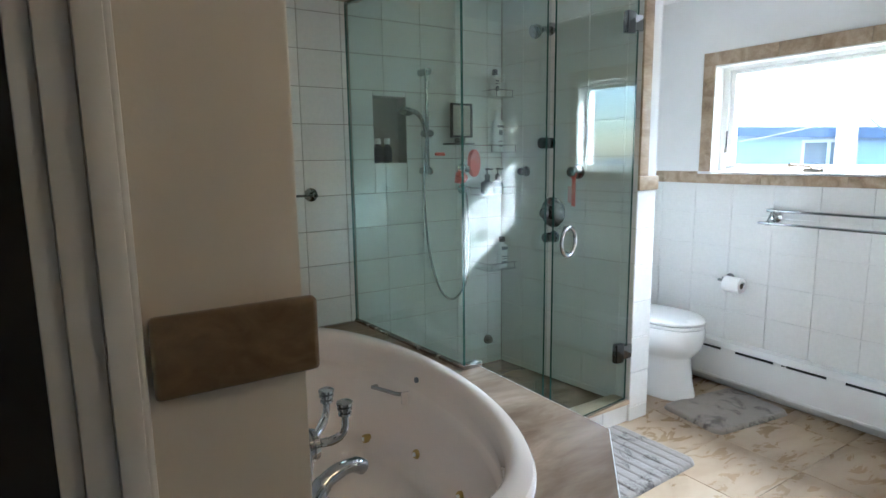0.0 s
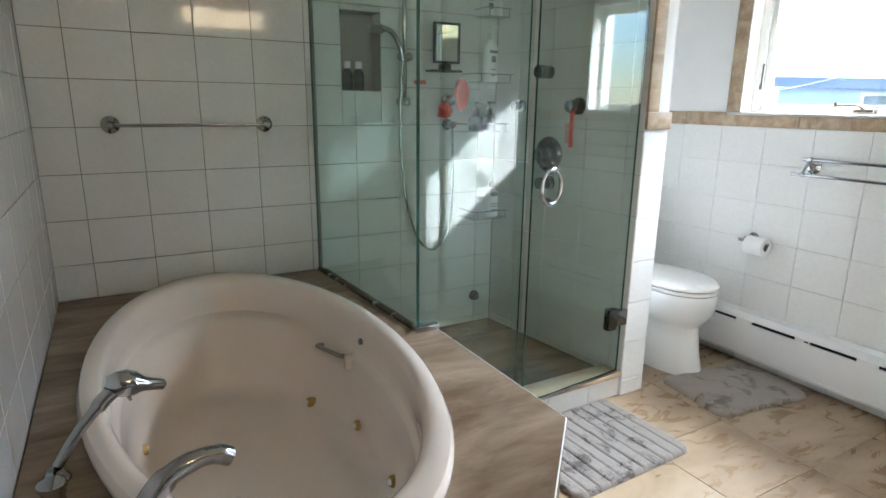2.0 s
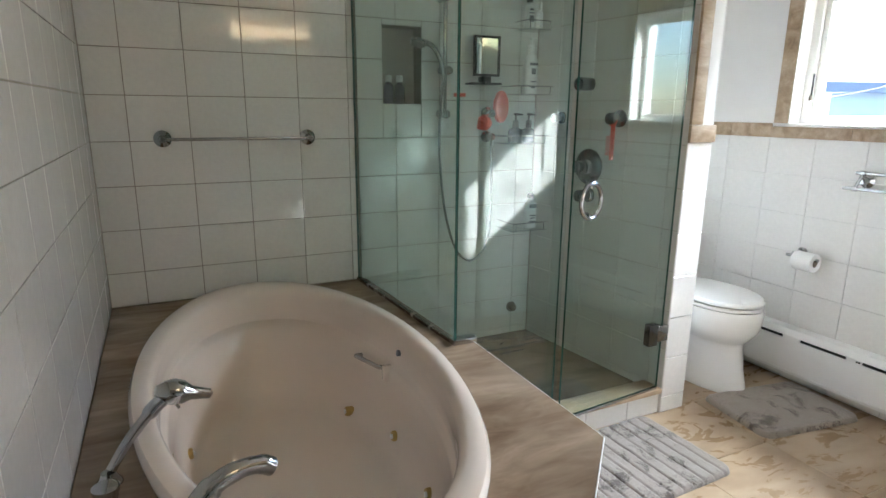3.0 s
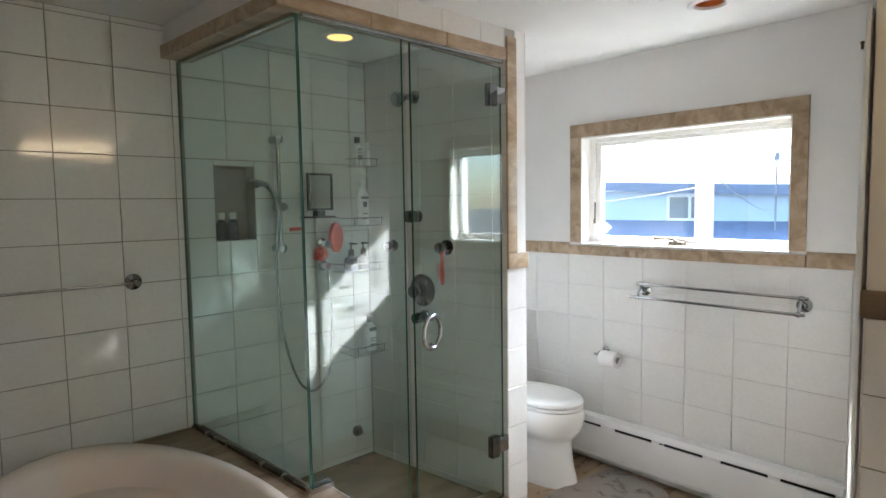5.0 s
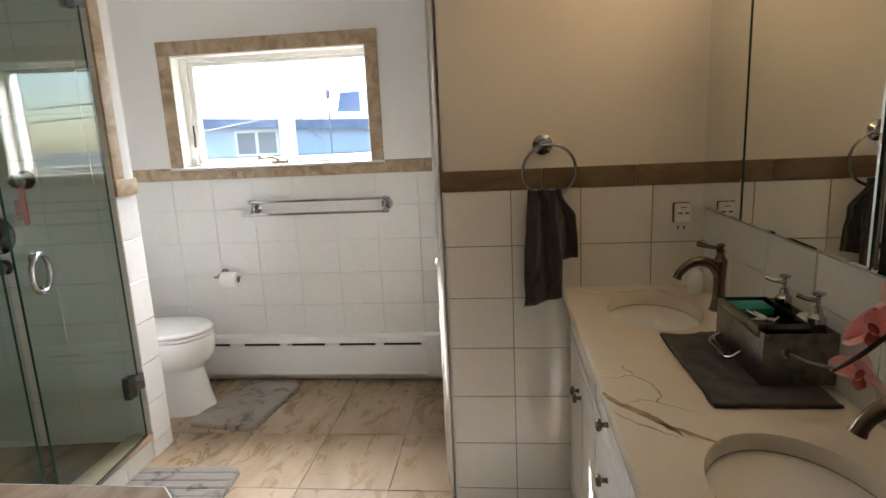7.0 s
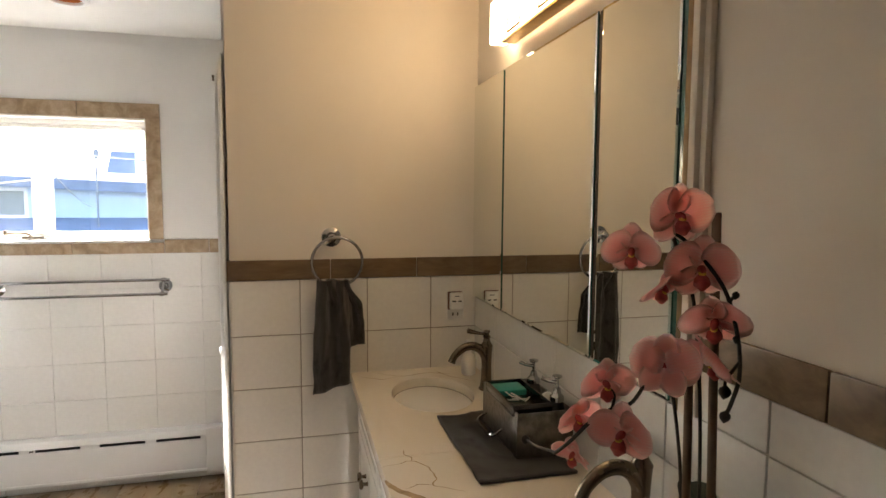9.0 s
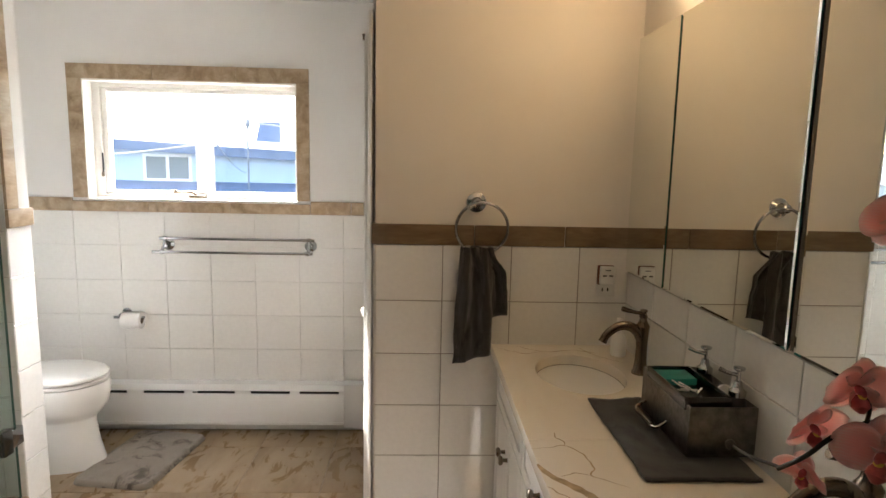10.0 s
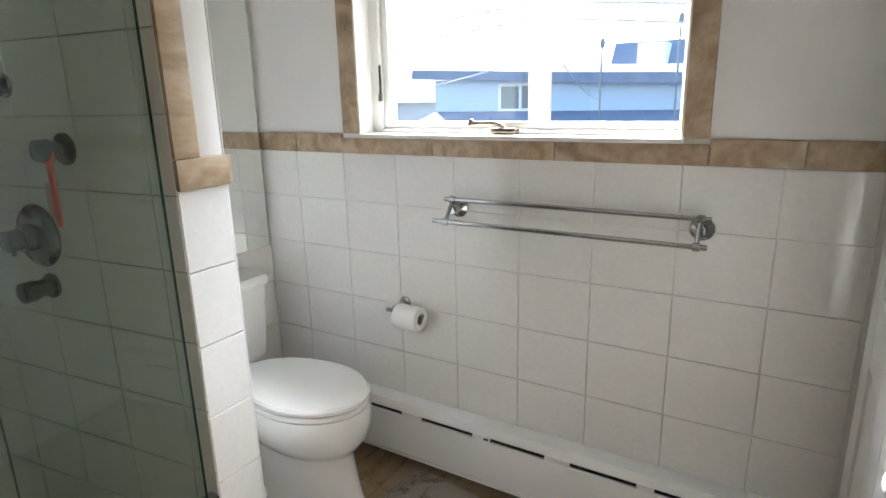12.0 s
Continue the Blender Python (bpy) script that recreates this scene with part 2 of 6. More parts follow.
ROOF = painted("slate_blue_roof", (0.17, 0.205, 0.28), 0.9, 0.2)
HOUSEWHITE = painted("white_house_trim", (0.75, 0.76, 0.78), 0.7, 0.04)
POLEWOOD = painted("pale_weathered_pole", (0.30, 0.26, 0.245), 0.9, 0.3, 14.0)
CABLE = painted("grey_cable", (0.22, 0.23, 0.25), 0.8, 0.1)
GROUND = painted("pale_ground", (0.20, 0.20, 0.19), 0.95, 0.2, 0.3)


# ---------------------------------------------------------------- building helpers
def box(bm, x0, y0, z0, x1, y1, z1, bev=0.0, seg=2, mat=0):
    r = bmesh.ops.create_cube(bm, size=1.0)
    for v in r["verts"]:
        v.co = Vector(((x0 + x1) / 2 + v.co.x * (x1 - x0), (y0 + y1) / 2 + v.co.y * (y1 - y0), (z0 + z1) / 2 + v.co.z * (z1 - z0)))
    faces = {f for v in r["verts"] for f in v.link_faces}
    for f in faces:
        f.material_index = mat
    if bev:
        bmesh.ops.bevel(bm, geom=list({e for f in faces for e in f.edges}), offset=bev, segments=seg, affect="EDGES", profile=0.6)
    return bm


def B(*a, **k):
    return box(bmesh.new(), *a, **k)


def rings(bm, loops, cap0=True, cap1=True, closed=False, mat=0):
    """Skin over loops of points, each of the same count."""
    vs = [[bm.verts.new(p) for p in lp] for lp in loops]
    n = len(vs[0])
    pairs = list(zip(vs, vs[1:])) + ([(vs[-1], vs[0])] if closed else [])
    for a, b in pairs:
        for i in range(n):
            f = bm.faces.new((a[i], a[(i + 1) % n], b[(i + 1) % n], b[i]))
            f.material_index = mat
    if not closed:
        if cap0:
            bm.faces.new(list(reversed(vs[0]))).material_index = mat
        if cap1:
            bm.faces.new(vs[-1]).material_index = mat
    return bm


def circle(c, u, v, ru, rv=None, n=16):
    rv = ru if rv is None else rv
    return [Vector(c) + Vector(u) * (ru * math.cos(2 * math.pi * i / n)) + Vector(v) * (rv * math.sin(2 * math.pi * i / n)) for i in range(n)]


def basis(d):
    d = Vector(d).normalized()
    u = d.orthogonal().normalized()
    return u, d.cross(u)


def tube(bm, pts, r, n=12, mat=0):
    """A pipe through points; r may be one radius or one for each point."""
    pts = [Vector(p) for p in pts]
    rs = r if isinstance(r, (list, tuple)) else [r] * len(pts)
    d0 = (pts[1] - pts[0]).normalized()
    u, v = basis(d0)
    loops = []
    for i, p in enumerate(pts):
        d = (pts[min(i + 1, len(pts) - 1)] - pts[max(i - 1, 0)]).normalized()
        q = d0.rotation_difference(d)
        u, v, d0 = q @ u, q @ v, d
        loops.append(circle(p, u, v, rs[i], n=n))
    return rings(bm, loops, mat=mat)


def T(pts, r, n=12):
    return tube(bmesh.new(), pts, r, n)


def smooth_path(pts, k=6):
    pts = [Vector(p) for p in pts]
    out = []
    for i in range(len(pts) - 1):
        p0, p1, p2, p3 = pts[max(i - 1, 0)], pts[i], pts[i + 1], pts[min(i + 2, len(pts) - 1)]
        for j in range(k):
            t = j / k
            out.append(0.5 * ((2 * p1) + (p2 - p0) * t + (2 * p0 - 5 * p1 + 4 * p2 - p3) * t * t + (3 * p1 - p0 - 3 * p2 + p3) * t ** 3))
    return out + [pts[-1]]


def turned(bm, c, d, profile, n=24, mat=0):
    """A turned body: profile of (distance along d, radius) from the point c."""
    d = Vector(d).normalized()
    u, v = basis(d)
    return rings(bm, [circle(Vector(c) + d * h, u, v, max(r, 1e-4), n=n) for h, r in profile], mat=mat)


def L(c, d, profile, n=24):
    return turned(bmesh.new(), c, d, profile, n)


def torus(bm, c, axis, R, r, n=32, m=10):
    u, v = basis(axis)
    w = Vector(axis).normalized()
    loops = []
    for i in range(n):
        a = 2 * math.pi * i / n
        o = u * math.cos(a) + v * math.sin(a)
        loops.append(circle(Vector(c) + o * R, o, w, r, n=m))
    return rings(bm, loops, closed=True)


def root_of(ob):
    while ob.parent:
        ob = ob.parent
    return ob


def finish(bm, name, mats, parent=None, angle=38):
    bmesh.ops.recalc_face_normals(bm, faces=bm.faces[:])
    if parent is not None:
        bmesh.ops.translate(bm, verts=bm.verts[:], vec=-root_of(parent).location)
    me = bpy.data.meshes.new(name)
    bm.to_mesh(me)
    bm.free()
    for m in mats if isinstance(mats, (list, tuple)) else [mats]:
        me.materials.append(m)
    me.shade_smooth()
    me.set_sharp_from_angle(angle=radians(angle))
    ob = new(name, me)
    if parent is not None:
        ob.parent = parent
    return ob


def part(name, bm, mats, parent, label=""):
    return tagged(finish(bm, name, mats, parent), label)


def solid(name, bm, mats, label, category, kind="", group=""):
    return tagged(finish(bm, name, mats), label, category, group, kind)


def thing(name, at, label, category, group="", kind=""):
    ob = new(name)
    ob.location = at
    ob.empty_display_size = 0.05
    return tagged(ob, label, category, group, kind)


# ---------------------------------------------------------------- plan
NORTH, EAST, SIDE, SOUTH, TUBWEST = 4.15, 4.765, 3.551, 0.735, 1.545
CEILING = 2.430
ALCOVE = 3.900          # wall behind the toilet
SIDE_END, CLOSET = 1.668, 1.686
DECK, RIM = 0.545, 0.605
PAN = 0.095
RAIL0, RAIL1 = 1.278, 1.352
GX, GY = 2.739, 3.175   # corner of the glass


def shower_east(y):
    return 3.845 - 0.117 * (y - 3.165)


def glass_x(y):
    return GX - 0.067 * (y - GY)


# ---------------------------------------------------------------- structure
solid("subfloor", B(0.2, 0.5, -0.20, 5.05, 4.4, -0.006), painted("tan_floor_grout", (0.30, 0.235, 0.165), 0.9, 0.12, 9.0), "tan grout bed under the marble floor tiles", "floor", "structure")
floor = bpy.data.objects["subfloor"]
floor.name = "floor"
bm = bmesh.new()
CX0, CX1, CY0, CY1 = 4.195, 4.315, 2.320, 2.440
for a, b, c, d in ((0.2, 0.5, 5.05, CY0), (0.2, CY1, 5.05, 4.4), (0.2, CY0, CX0, CY1), (CX1, CY0, 5.05, CY1)):
    box(bm, a, b, CEILING, c, d, CEILING + 0.12)
solid("ceiling", bm, CEIL, "plain white painted ceiling", "ceiling", "structure")

TH = 0.005  # tile thickness in front of the wall body
bm = bmesh.new()
NX0, NX1, NZ0, NZ1 = 2.822, 3.030, 1.435, 1.805
yb = NORTH + TH
box(bm, 1.35, yb, -0.1, NX0, yb + 0.2, CEILING)
box(bm, NX1, yb, -0.1, 4.10, yb + 0.2, CEILING)
box(bm, NX0, yb, -0.1, NX1, yb + 0.2, NZ0)
box(bm, NX0, yb, NZ1, NX1, yb + 0.2, CEILING)
box(bm, NX0, yb + 0.10, NZ0, NX1, yb + 0.2, NZ1)
wall_north = solid("wall_north", bm, GROUT, "white tiled wall behind the bathtub and shower", "wall", "structure")
solid("niche_lining", B(NX0 + 0.001, yb + 0.094, NZ0 + 0.001, NX1 - 0.001, yb + 0.099, NZ1 - 0.001), painted("taupe_niche_tile", (0.30, 0.27, 0.23), 0.3, 0.12, 12.0), "taupe tile lining of the recessed shower niche", "wall niche", "structure")

wall_tub_west = solid("wall_west_tub", B(1.36, 1.862, -0.1, TUBWEST - TH, yb, CEILING), GROUT, "white tiled wall along the bathtub", "wall", "structure")

# stub wall with the dark doorway beside it
bm = bmesh.new()
box(bm, 1.345, 1.724, -0.1, 1.536, 1.860, CEILING, 0.004)
box(bm, 0.35, 1.724, 2.06, 1.345, 1.860, CEILING)
box(bm, 0.2, 1.724, -0.1, 0.565, 1.860, 2.06)
solid("wall_stub", bm, CREAM, "cream painted wall end beside the bathtub", "wall", "structure")
# Added wall behind the doorway; the darkness there is put into its grey.
solid("wall_passage", B(0.2, 2.3, -0.1, 1.40, 2.36, CEILING), painted("unlit_doorway_grey", (0.16, 0.155, 0.15), 0.8, 0.06), "added wall whose grey stands for the doorway's darkness", "wall", "structure")
casing = thing("door_casing", (1.365, 1.722, 0), "moulded white door casing at the dark doorway", "door casing", kind="structure")
for i, (x0, x1, d) in enumerate(((1.319, 1.337, 0.014), (1.337, 1.362, 0.020), (1.362, 1.384, 0.028), (1.384, 1.391, 0.012))):
    part("moulding", B(x0, 1.724 - d, 0.0, x1, 1.7235, 2.12, 0.004), GLOSSWHITE, casing)
part("jamb", B(1.319, 1.724, 0.0, 1.344, 1.860, 2.06, 0.002), GLOSSWHITE, casing)

# Unseen end wall; its dark taupe keeps bounced light off the wall end.
solid("wall_west", B(0.2, 0.5, -0.1, 0.35, 1.724, CEILING), painted("bounce_cutting_wall_paint", (0.30, 0.26, 0.22), 0.7, 0.05), "unseen end wall coloured dark to cut bounced light", "wall", "structure")
# Unseen closing wall, near-black in place of real shade.
solid("wall_passage_west", B(0.2, 1.86, -0.1, 0.35, 2.36, CEILING), DARK, "unseen added passage wall coloured dark as unlit space", "wall", "structure")

wall_south = solid("wall_south", B(0.2, SOUTH - 0.2, -0.1, 4.0, SOUTH, CEILING), CREAM, "cream painted wall behind the vanity", "wall", "structure")
wall_side = solid("wall_side", B(SIDE, SOUTH, -0.1, 3.60, SIDE_END, CEILING, 0.003), CREAM, "cream wall with tiled lower half beside the vanity", "wall", "structure")

# closet front: a wall with a doorway; darkness inside is the back wall's colour
bm = bmesh.new()
DX0, DX1, DZ = 3.664, 4.70, 2.03
box(bm, 3.60, 1.56, -0.1, DX0, CLOSET - 0.004, CEILING)
box(bm, DX1, 1.56, -0.1, 4.85, CLOSET - 0.004, CEILING)
box(bm, DX0, 1.56, DZ, DX1, CLOSET - 0.004, CEILING)
solid("wall_closet", bm, WHITE, "white painted closet front beside the vanity wall", "wall", "structure")
solid("closet_back", B(3.60, 1.0, -0.1, 4.85, 1.05, CEILING), DARK, "unseen closet back wall coloured dark as unlit space", "wall", "structure")

# east wall with the window opening
WY0, WY1, WZ0, WZ1 = 2.200, 3.346, 1.345, 1.992
bm = bmesh.new()
xe = EAST + TH
box(bm, xe, 1.0, -0.1, xe + 0.2, WY0, CEILING)
box(bm, xe, WY1, -0.1, xe + 0.2, 4.4, CEILING)
box(bm, xe, WY0, -0.1, xe + 0.2, WY1, WZ0)
box(bm, xe, WY0, WZ1, xe + 0.2, WY1, CEILING)
wall_east = solid("wall_east", bm, WHITE, "white painted window wall with tiled lower half", "wall", "structure")

wall_alcove = solid("wall_alcove", B(4.0, ALCOVE + TH, -0.1, EAST + 0.015, yb + 0.2, CEILING), WHITE, "white wall behind the toilet, tiled below", "wall", "structure")

# partition between shower and toilet
bm = bmesh.new()
p = [(shower_east(3.172) + TH, 3.172), (3.990, 3.172), (3.990, 4.3), (shower_east(4.3) + TH, 4.3)]
rings(bm, [[Vector((x, y, -0.1)) for x, y in p], [Vector((x, y, CEILING)) for x, y in p]])
wall_shower = solid("wall_shower", bm, painted("pale_grey_grout", (0.52, 0.49, 0.45), 0.9, 0.12, 9.0), "tiled partition between shower and toilet", "wall", "structure")
# smooth painted upper end of the partition
part("plaster_end", B(3.915, 3.1645, RAIL1, 3.985, 3.1715, CEILING, 0.001), WHITE, wall_shower, "white painted plaster")
part("plaster_face", B(3.9905, 3.166, RAIL1, 3.993, ALCOVE, CEILING), WHITE, wall_shower, "white painted plaster")

# header over the glass: white soffit with a stone trim under it
hd = thing("shower_header", (2.7, 3.1, 2.28), "stone trimmed header above the shower glass", "shower header", kind="structure")
def slanted(x0, x1, y0, y1, z0, z1):
    q = [(x0 - 0.067 * (y - GY), y) for y in (y0, y1)] + [(x1 - 0.067 * (y - GY), y) for y in (y1, y0)]
    return rings(bmesh.new(), [[Vector((x, y, z)) for x, y in q] for z in (z0, z1)])


part("soffit", slanted(2.685, 2.80, 3.19, NORTH, 2.335, CEILING), WHITE, hd, "white painted soffit")
part("soffit", B(2.680, 3.170, 2.335, 3.838, 3.26, CEILING), WHITE, hd, "white soffit above the glass door")
for y0, y1 in ((3.267, 3.66), (3.663, 4.148)):
    part("trim_piece", slanted(2.668, 2.805, y0, y1, 2.278, 2.334), STONE_TRIM, hd, "brown travertine strip")
for x0, x1 in ((2.662, 3.05), (3.053, 3.45), (3.453, 3.838)):
    part("trim_piece", B(x0, 3.155, 2.278, x1, 3.265, 2.334, 0.003), STONE_TRIM, hd, "brown travertine strip")
part("metal_channel", B(2.762, 3.166, 2.262, 3.83, 3.19, 2.277, 0.002), CHROME, hd, "thin chrome channel")
part("metal_channel", slanted(2.735, 2.756, 3.20, NORTH, 2.262, 2.277), CHROME, hd, "thin chrome channel")

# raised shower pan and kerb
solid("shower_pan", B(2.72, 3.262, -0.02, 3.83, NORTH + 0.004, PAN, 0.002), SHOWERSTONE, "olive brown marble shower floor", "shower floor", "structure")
curb = solid("shower_curb", B(2.75, 3.18, -0.02, 3.84, 3.26, 0.104), GROUT, "white tiled shower kerb with a marble top", "shower kerb", "structure")
part("curb_top", B(2.75, 3.160, 0.105, 3.842, 3.275, 0.128, 0.003), STONE_TRIM, curb, "tan marble slab")


# ---------------------------------------------------------------- stone rails
def rail_y(x, y0, y1, parent, cuts, sx=-1, d=0.012, z0=RAIL0, z1=RAIL1, stone=STONE_TRIM):
    """Rail pieces on a wall of constant x between y0 and y1."""
    ys = [y0, *cuts, y1]
    for a, b in zip(ys, ys[1:]):
        part("rail_piece", B(min(x, x + sx * d), a + 0.001, z0, max(x, x + sx * d), b - 0.001, z1, 0.004), stone, parent)


rail_e = thing("stone_rail_east", (EAST, 2.7, RAIL0), "tan travertine chair rail on the window wall", "chair rail", kind="structure")
rail_y(EAST + 0.004, 1.726, 2.127, rail_e, [1.90])
rail_y(EAST + 0.004, 3.436, ALCOVE - 0.002, rail_e, [3.68])
rail_s = thing("stone_rail_side", (SIDE, 1.2, RAIL0), "brown travertine chair rail beside the vanity", "chair rail", kind="structure")
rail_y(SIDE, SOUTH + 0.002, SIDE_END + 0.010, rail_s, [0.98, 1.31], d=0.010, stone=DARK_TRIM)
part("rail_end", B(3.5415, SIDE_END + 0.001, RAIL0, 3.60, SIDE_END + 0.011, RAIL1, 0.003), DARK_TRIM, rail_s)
rail_w = thing("stone_rail_south", (1.8, SOUTH, RAIL0), "brown travertine chair rail on the vanity wall", "chair rail", kind="structure")
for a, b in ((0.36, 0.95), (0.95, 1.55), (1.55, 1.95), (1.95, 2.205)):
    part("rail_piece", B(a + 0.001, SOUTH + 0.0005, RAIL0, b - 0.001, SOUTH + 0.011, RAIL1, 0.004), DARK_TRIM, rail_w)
rail_t = thing("stone_rail_stub", (1.5, 1.74, RAIL0), "dark brown travertine rail piece on the wall end", "chair rail", kind="structure")
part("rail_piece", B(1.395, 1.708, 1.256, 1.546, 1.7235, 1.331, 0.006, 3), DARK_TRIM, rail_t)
rail_p = thing("stone_trim_partition", (3.85, 3.1, RAIL0), "tan travertine trim on the shower partition end", "stone trim", kind="structure")
part("upright", B(3.846, 3.155, RAIL1 + 0.001, 3.914, 3.1715, 2.39, 0.003), STONE_TRIM, rail_p)
part("rail_piece", B(3.846, 3.153, RAIL0, 3.992, 3.1715, RAIL1, 0.004), STONE_TRIM, rail_p)
part("rail_piece", B(3.9925, 3.157, RAIL0, 4.004, ALCOVE, RAIL1, 0.004), STONE_TRIM, rail_p)
rail_a = thing("stone_rail_alcove", (4.3, ALCOVE, RAIL0), "tan travertine rail behind the toilet", "chair rail", kind="structure")
part("rail_piece", B(4.0, ALCOVE - 0.006, RAIL0, EAST - 0.009, ALCOVE + 0.004, RAIL1, 0.004), STONE_TRIM, rail_a)

# ---------------------------------------------------------------- window
win = thing("window_1", (EAST, 2.77, WZ0), "ivory casement window with travertine surround and clear panes", "window", kind="structure")
xt0, xt1 = EAST - 0.012, EAST + 0.0045
part("surround", B(xt0, 3.348, RAIL1 + 0.001, xt1, 3.425, 2.072, 0.003), STONE_TRIM, win, "tan travertine surround")
part("surround", B(xt0, 2.130, RAIL1 + 0.001, xt1, 2.198, 2.072, 0.003), STONE_TRIM, win, "tan travertine surround")
for a, b in ((2.130, 2.52), (2.522, 2.97), (2.972, 3.425)):
    part("surround", B(xt0 - 0.001, a, 1.994, xt1, b, 2.073, 0.003), STONE_TRIM, win, "tan travertine surround")
for a, b in ((2.128, 2.57), (2.572, 3.02), (3.022, 3.435)):
    part("surround", B(xt0 - 0.002, a, RAIL0, xt1, b, 1.336, 0.003), STONE_TRIM, win, "tan travertine surround")
XF = EAST + 0.085
bm = bmesh.new()
box(bm, xt0 + 0.004, WY1 - 0.004, WZ0, xe + 0.19, WY1 + 0.004, WZ1)
box(bm, xt0 + 0.004, WY0 - 0.004, WZ0, xe + 0.19, WY0 + 0.004, WZ1)
box(bm, xt0 + 0.004, WY0, WZ1 - 0.006, xe + 0.19, WY1, WZ1 + 0.002)
part("jamb_lining", bm, SASH, win, "ivory painted lining")
part("window_sill", B(EAST - 0.022, WY0 - 0.002, 1.3375, xe + 0.19, WY1 + 0.002, 1.352, 0.003), SASH, win, "ivory painted sill")
fr = bmesh.new()
for y0, y1, z0, z1 in ((WY1 - 0.045, WY1 - 0.004, 1.352, 1.986), (WY0 + 0.004, WY0 + 0.012, 1.352, 1.986), (WY0 + 0.012, WY1 - 0.045, 1.962, 1.986), (WY0 + 0.012, WY1 - 0.045, 1.352, 1.368)):
    box(fr, XF - 0.01, y0, z0, XF + 0.06, y1, z1, 0.003)
part("window_frame", fr, SASH, win, "ivory painted fixed frame")
sa = bmesh.new()
sy0, sy1, sz0, sz1 = WY0 + 0.014, WY1 - 0.047, 1.370, 1.960
for y0, y1, z0, z1 in ((sy1 - 0.030, sy1, sz0, sz1), (sy0, sy0 + 0.014, sz0, sz1), (sy0 + 0.014, sy1 - 0.030, sz1 - 0.020, sz1), (sy0 + 0.014, sy1 - 0.030, sz0, sz0 + 0.022)):
    box(sa, XF + 0.006, y0, z0, XF + 0.05, y1, z1, 0.003)
sash = part("sash", sa, SASH, win, "ivory painted sash")
pane = part("pane", B(XF + 0.026, sy0 + 0.012, sz0 + 0.02, XF + 0.030, sy1 - 0.028, sz1 - 0.018), WINDOW_GLASS, win, "clear glass pane")
pane.visible_shadow = False
lever = part("lock_lever", B(XF - 0.016, WY1 - 0.052, 1.475, XF - 0.010, WY1 - 0.044, 1.60, 0.002), BLACK, win, "thin dark lock lever")
part("lock_knob", B(XF - 0.020, WY1 - 0.054, 1.468, XF - 0.010, WY1 - 0.040, 1.495, 0.003), NICKEL, lever)
crank = part("crank_base", B(XF - 0.045, 2.73, 1.3525, XF + 0.0, 2.82, 1.374, 0.008, 3), NICKEL, win, "tarnished nickel crank housing")
part("crank_arm", T(smooth_path([(XF - 0.030, 2.775, 1.372), (XF - 0.038, 2.80, 1.388), (XF - 0.045, 2.85, 1.390), (XF - 0.05, 2.89, 1.388)]), [0.010, 0.009, 0.008] + [0.007] * 16), NICKEL, crank)
part("crank_knob", L((XF - 0.05, 2.89, 1.380), (0, 0, 1), [(0, 0.006), (0.004, 0.010), (0.020, 0.010), (0.025, 0.006)]), NICKEL, crank)

# ---------------------------------------------------------------- closet door
door = thing("closet_door", (4.20, 1.70, 0), "white panelled folding closet door standing shut", "door", kind="structure")
DY0, DY1 = 1.688, 1.722
zs = (0.012, 0.20, 0.845, 1.018, 1.86, 2.015)
for dx0, dx1 in ((3.690, 4.256), (4.260, 4.696)):
    leaf_ = part("leaf", B(dx0, DY0, 0.012, dx1, DY1 - 0.012, 2.015, 0.002), GLOSSWHITE, door)
    sx0, sx1 = dx0 + 0.118, dx1 - 0.118
    for a, b in ((dx0, sx0), (sx1, dx1)):
        part("stile", B(a, DY1 - 0.014, zs[0], b, DY1, zs[-1], 0.003), GLOSSWHITE, leaf_)
    for a, b in ((0, 1), (2, 3), (4, 5)):
        part("rail", B(sx0 - 0.001, DY1 - 0.014, zs[a], sx1 + 0.001, DY1 - 0.0005, zs[b], 0.003), GLOSSWHITE, leaf_)
    for a, b in ((1, 2), (3, 4)):
        bm = bmesh.new()
        rings(bm, [[Vector((u, DY1 - d, v)) for u, v in ((sx0 + i, zs[a] + i), (sx1 - i, zs[a] + i), (sx1 - i, zs[b] - i), (sx0 + i, zs[b] - i))] for d, i in ((0.014, 0.016), (0.010, 0.018), (0.002, 0.042), (0.002, 0.05))])
        part("panel", bm, GLOSSWHITE, leaf_)
part("knob", L((3.957, DY1, 0.924), (0, 1, 0), [(0, 0.012), (0.008, 0.009), (0.016, 0.011), (0.022, 0.0175), (0.030, 0.019), (0.036, 0.014), (0.039, 0.006)], 28), GLOSSWHITE, door, "round white knob")
part("hinge_pin", L((3.69, DY1 + 0.002, 2.012), (0, 0, 1), [(0, 0.004), (0.016, 0.004), (0.018, 0.006), (0.022, 0.004)], 10), NICKEL, door)
cas = thing("closet_casing", (3.63, 1.69, 0), "white moulded closet casing with a dark gap", "door casing", kind="structure")
for x0, x1, d in ((3.562, 3.580, 0.004), (3.582, 3.612, 0.010), (3.614, 3.630, 0.008), (3.631, 3.662, 0.004)):
    part("moulding", B(x0, SIDE_END + 0.012, 0.0, x1, CLOSET + d, 2.09, 0.004), GLOSSWHITE, cas)

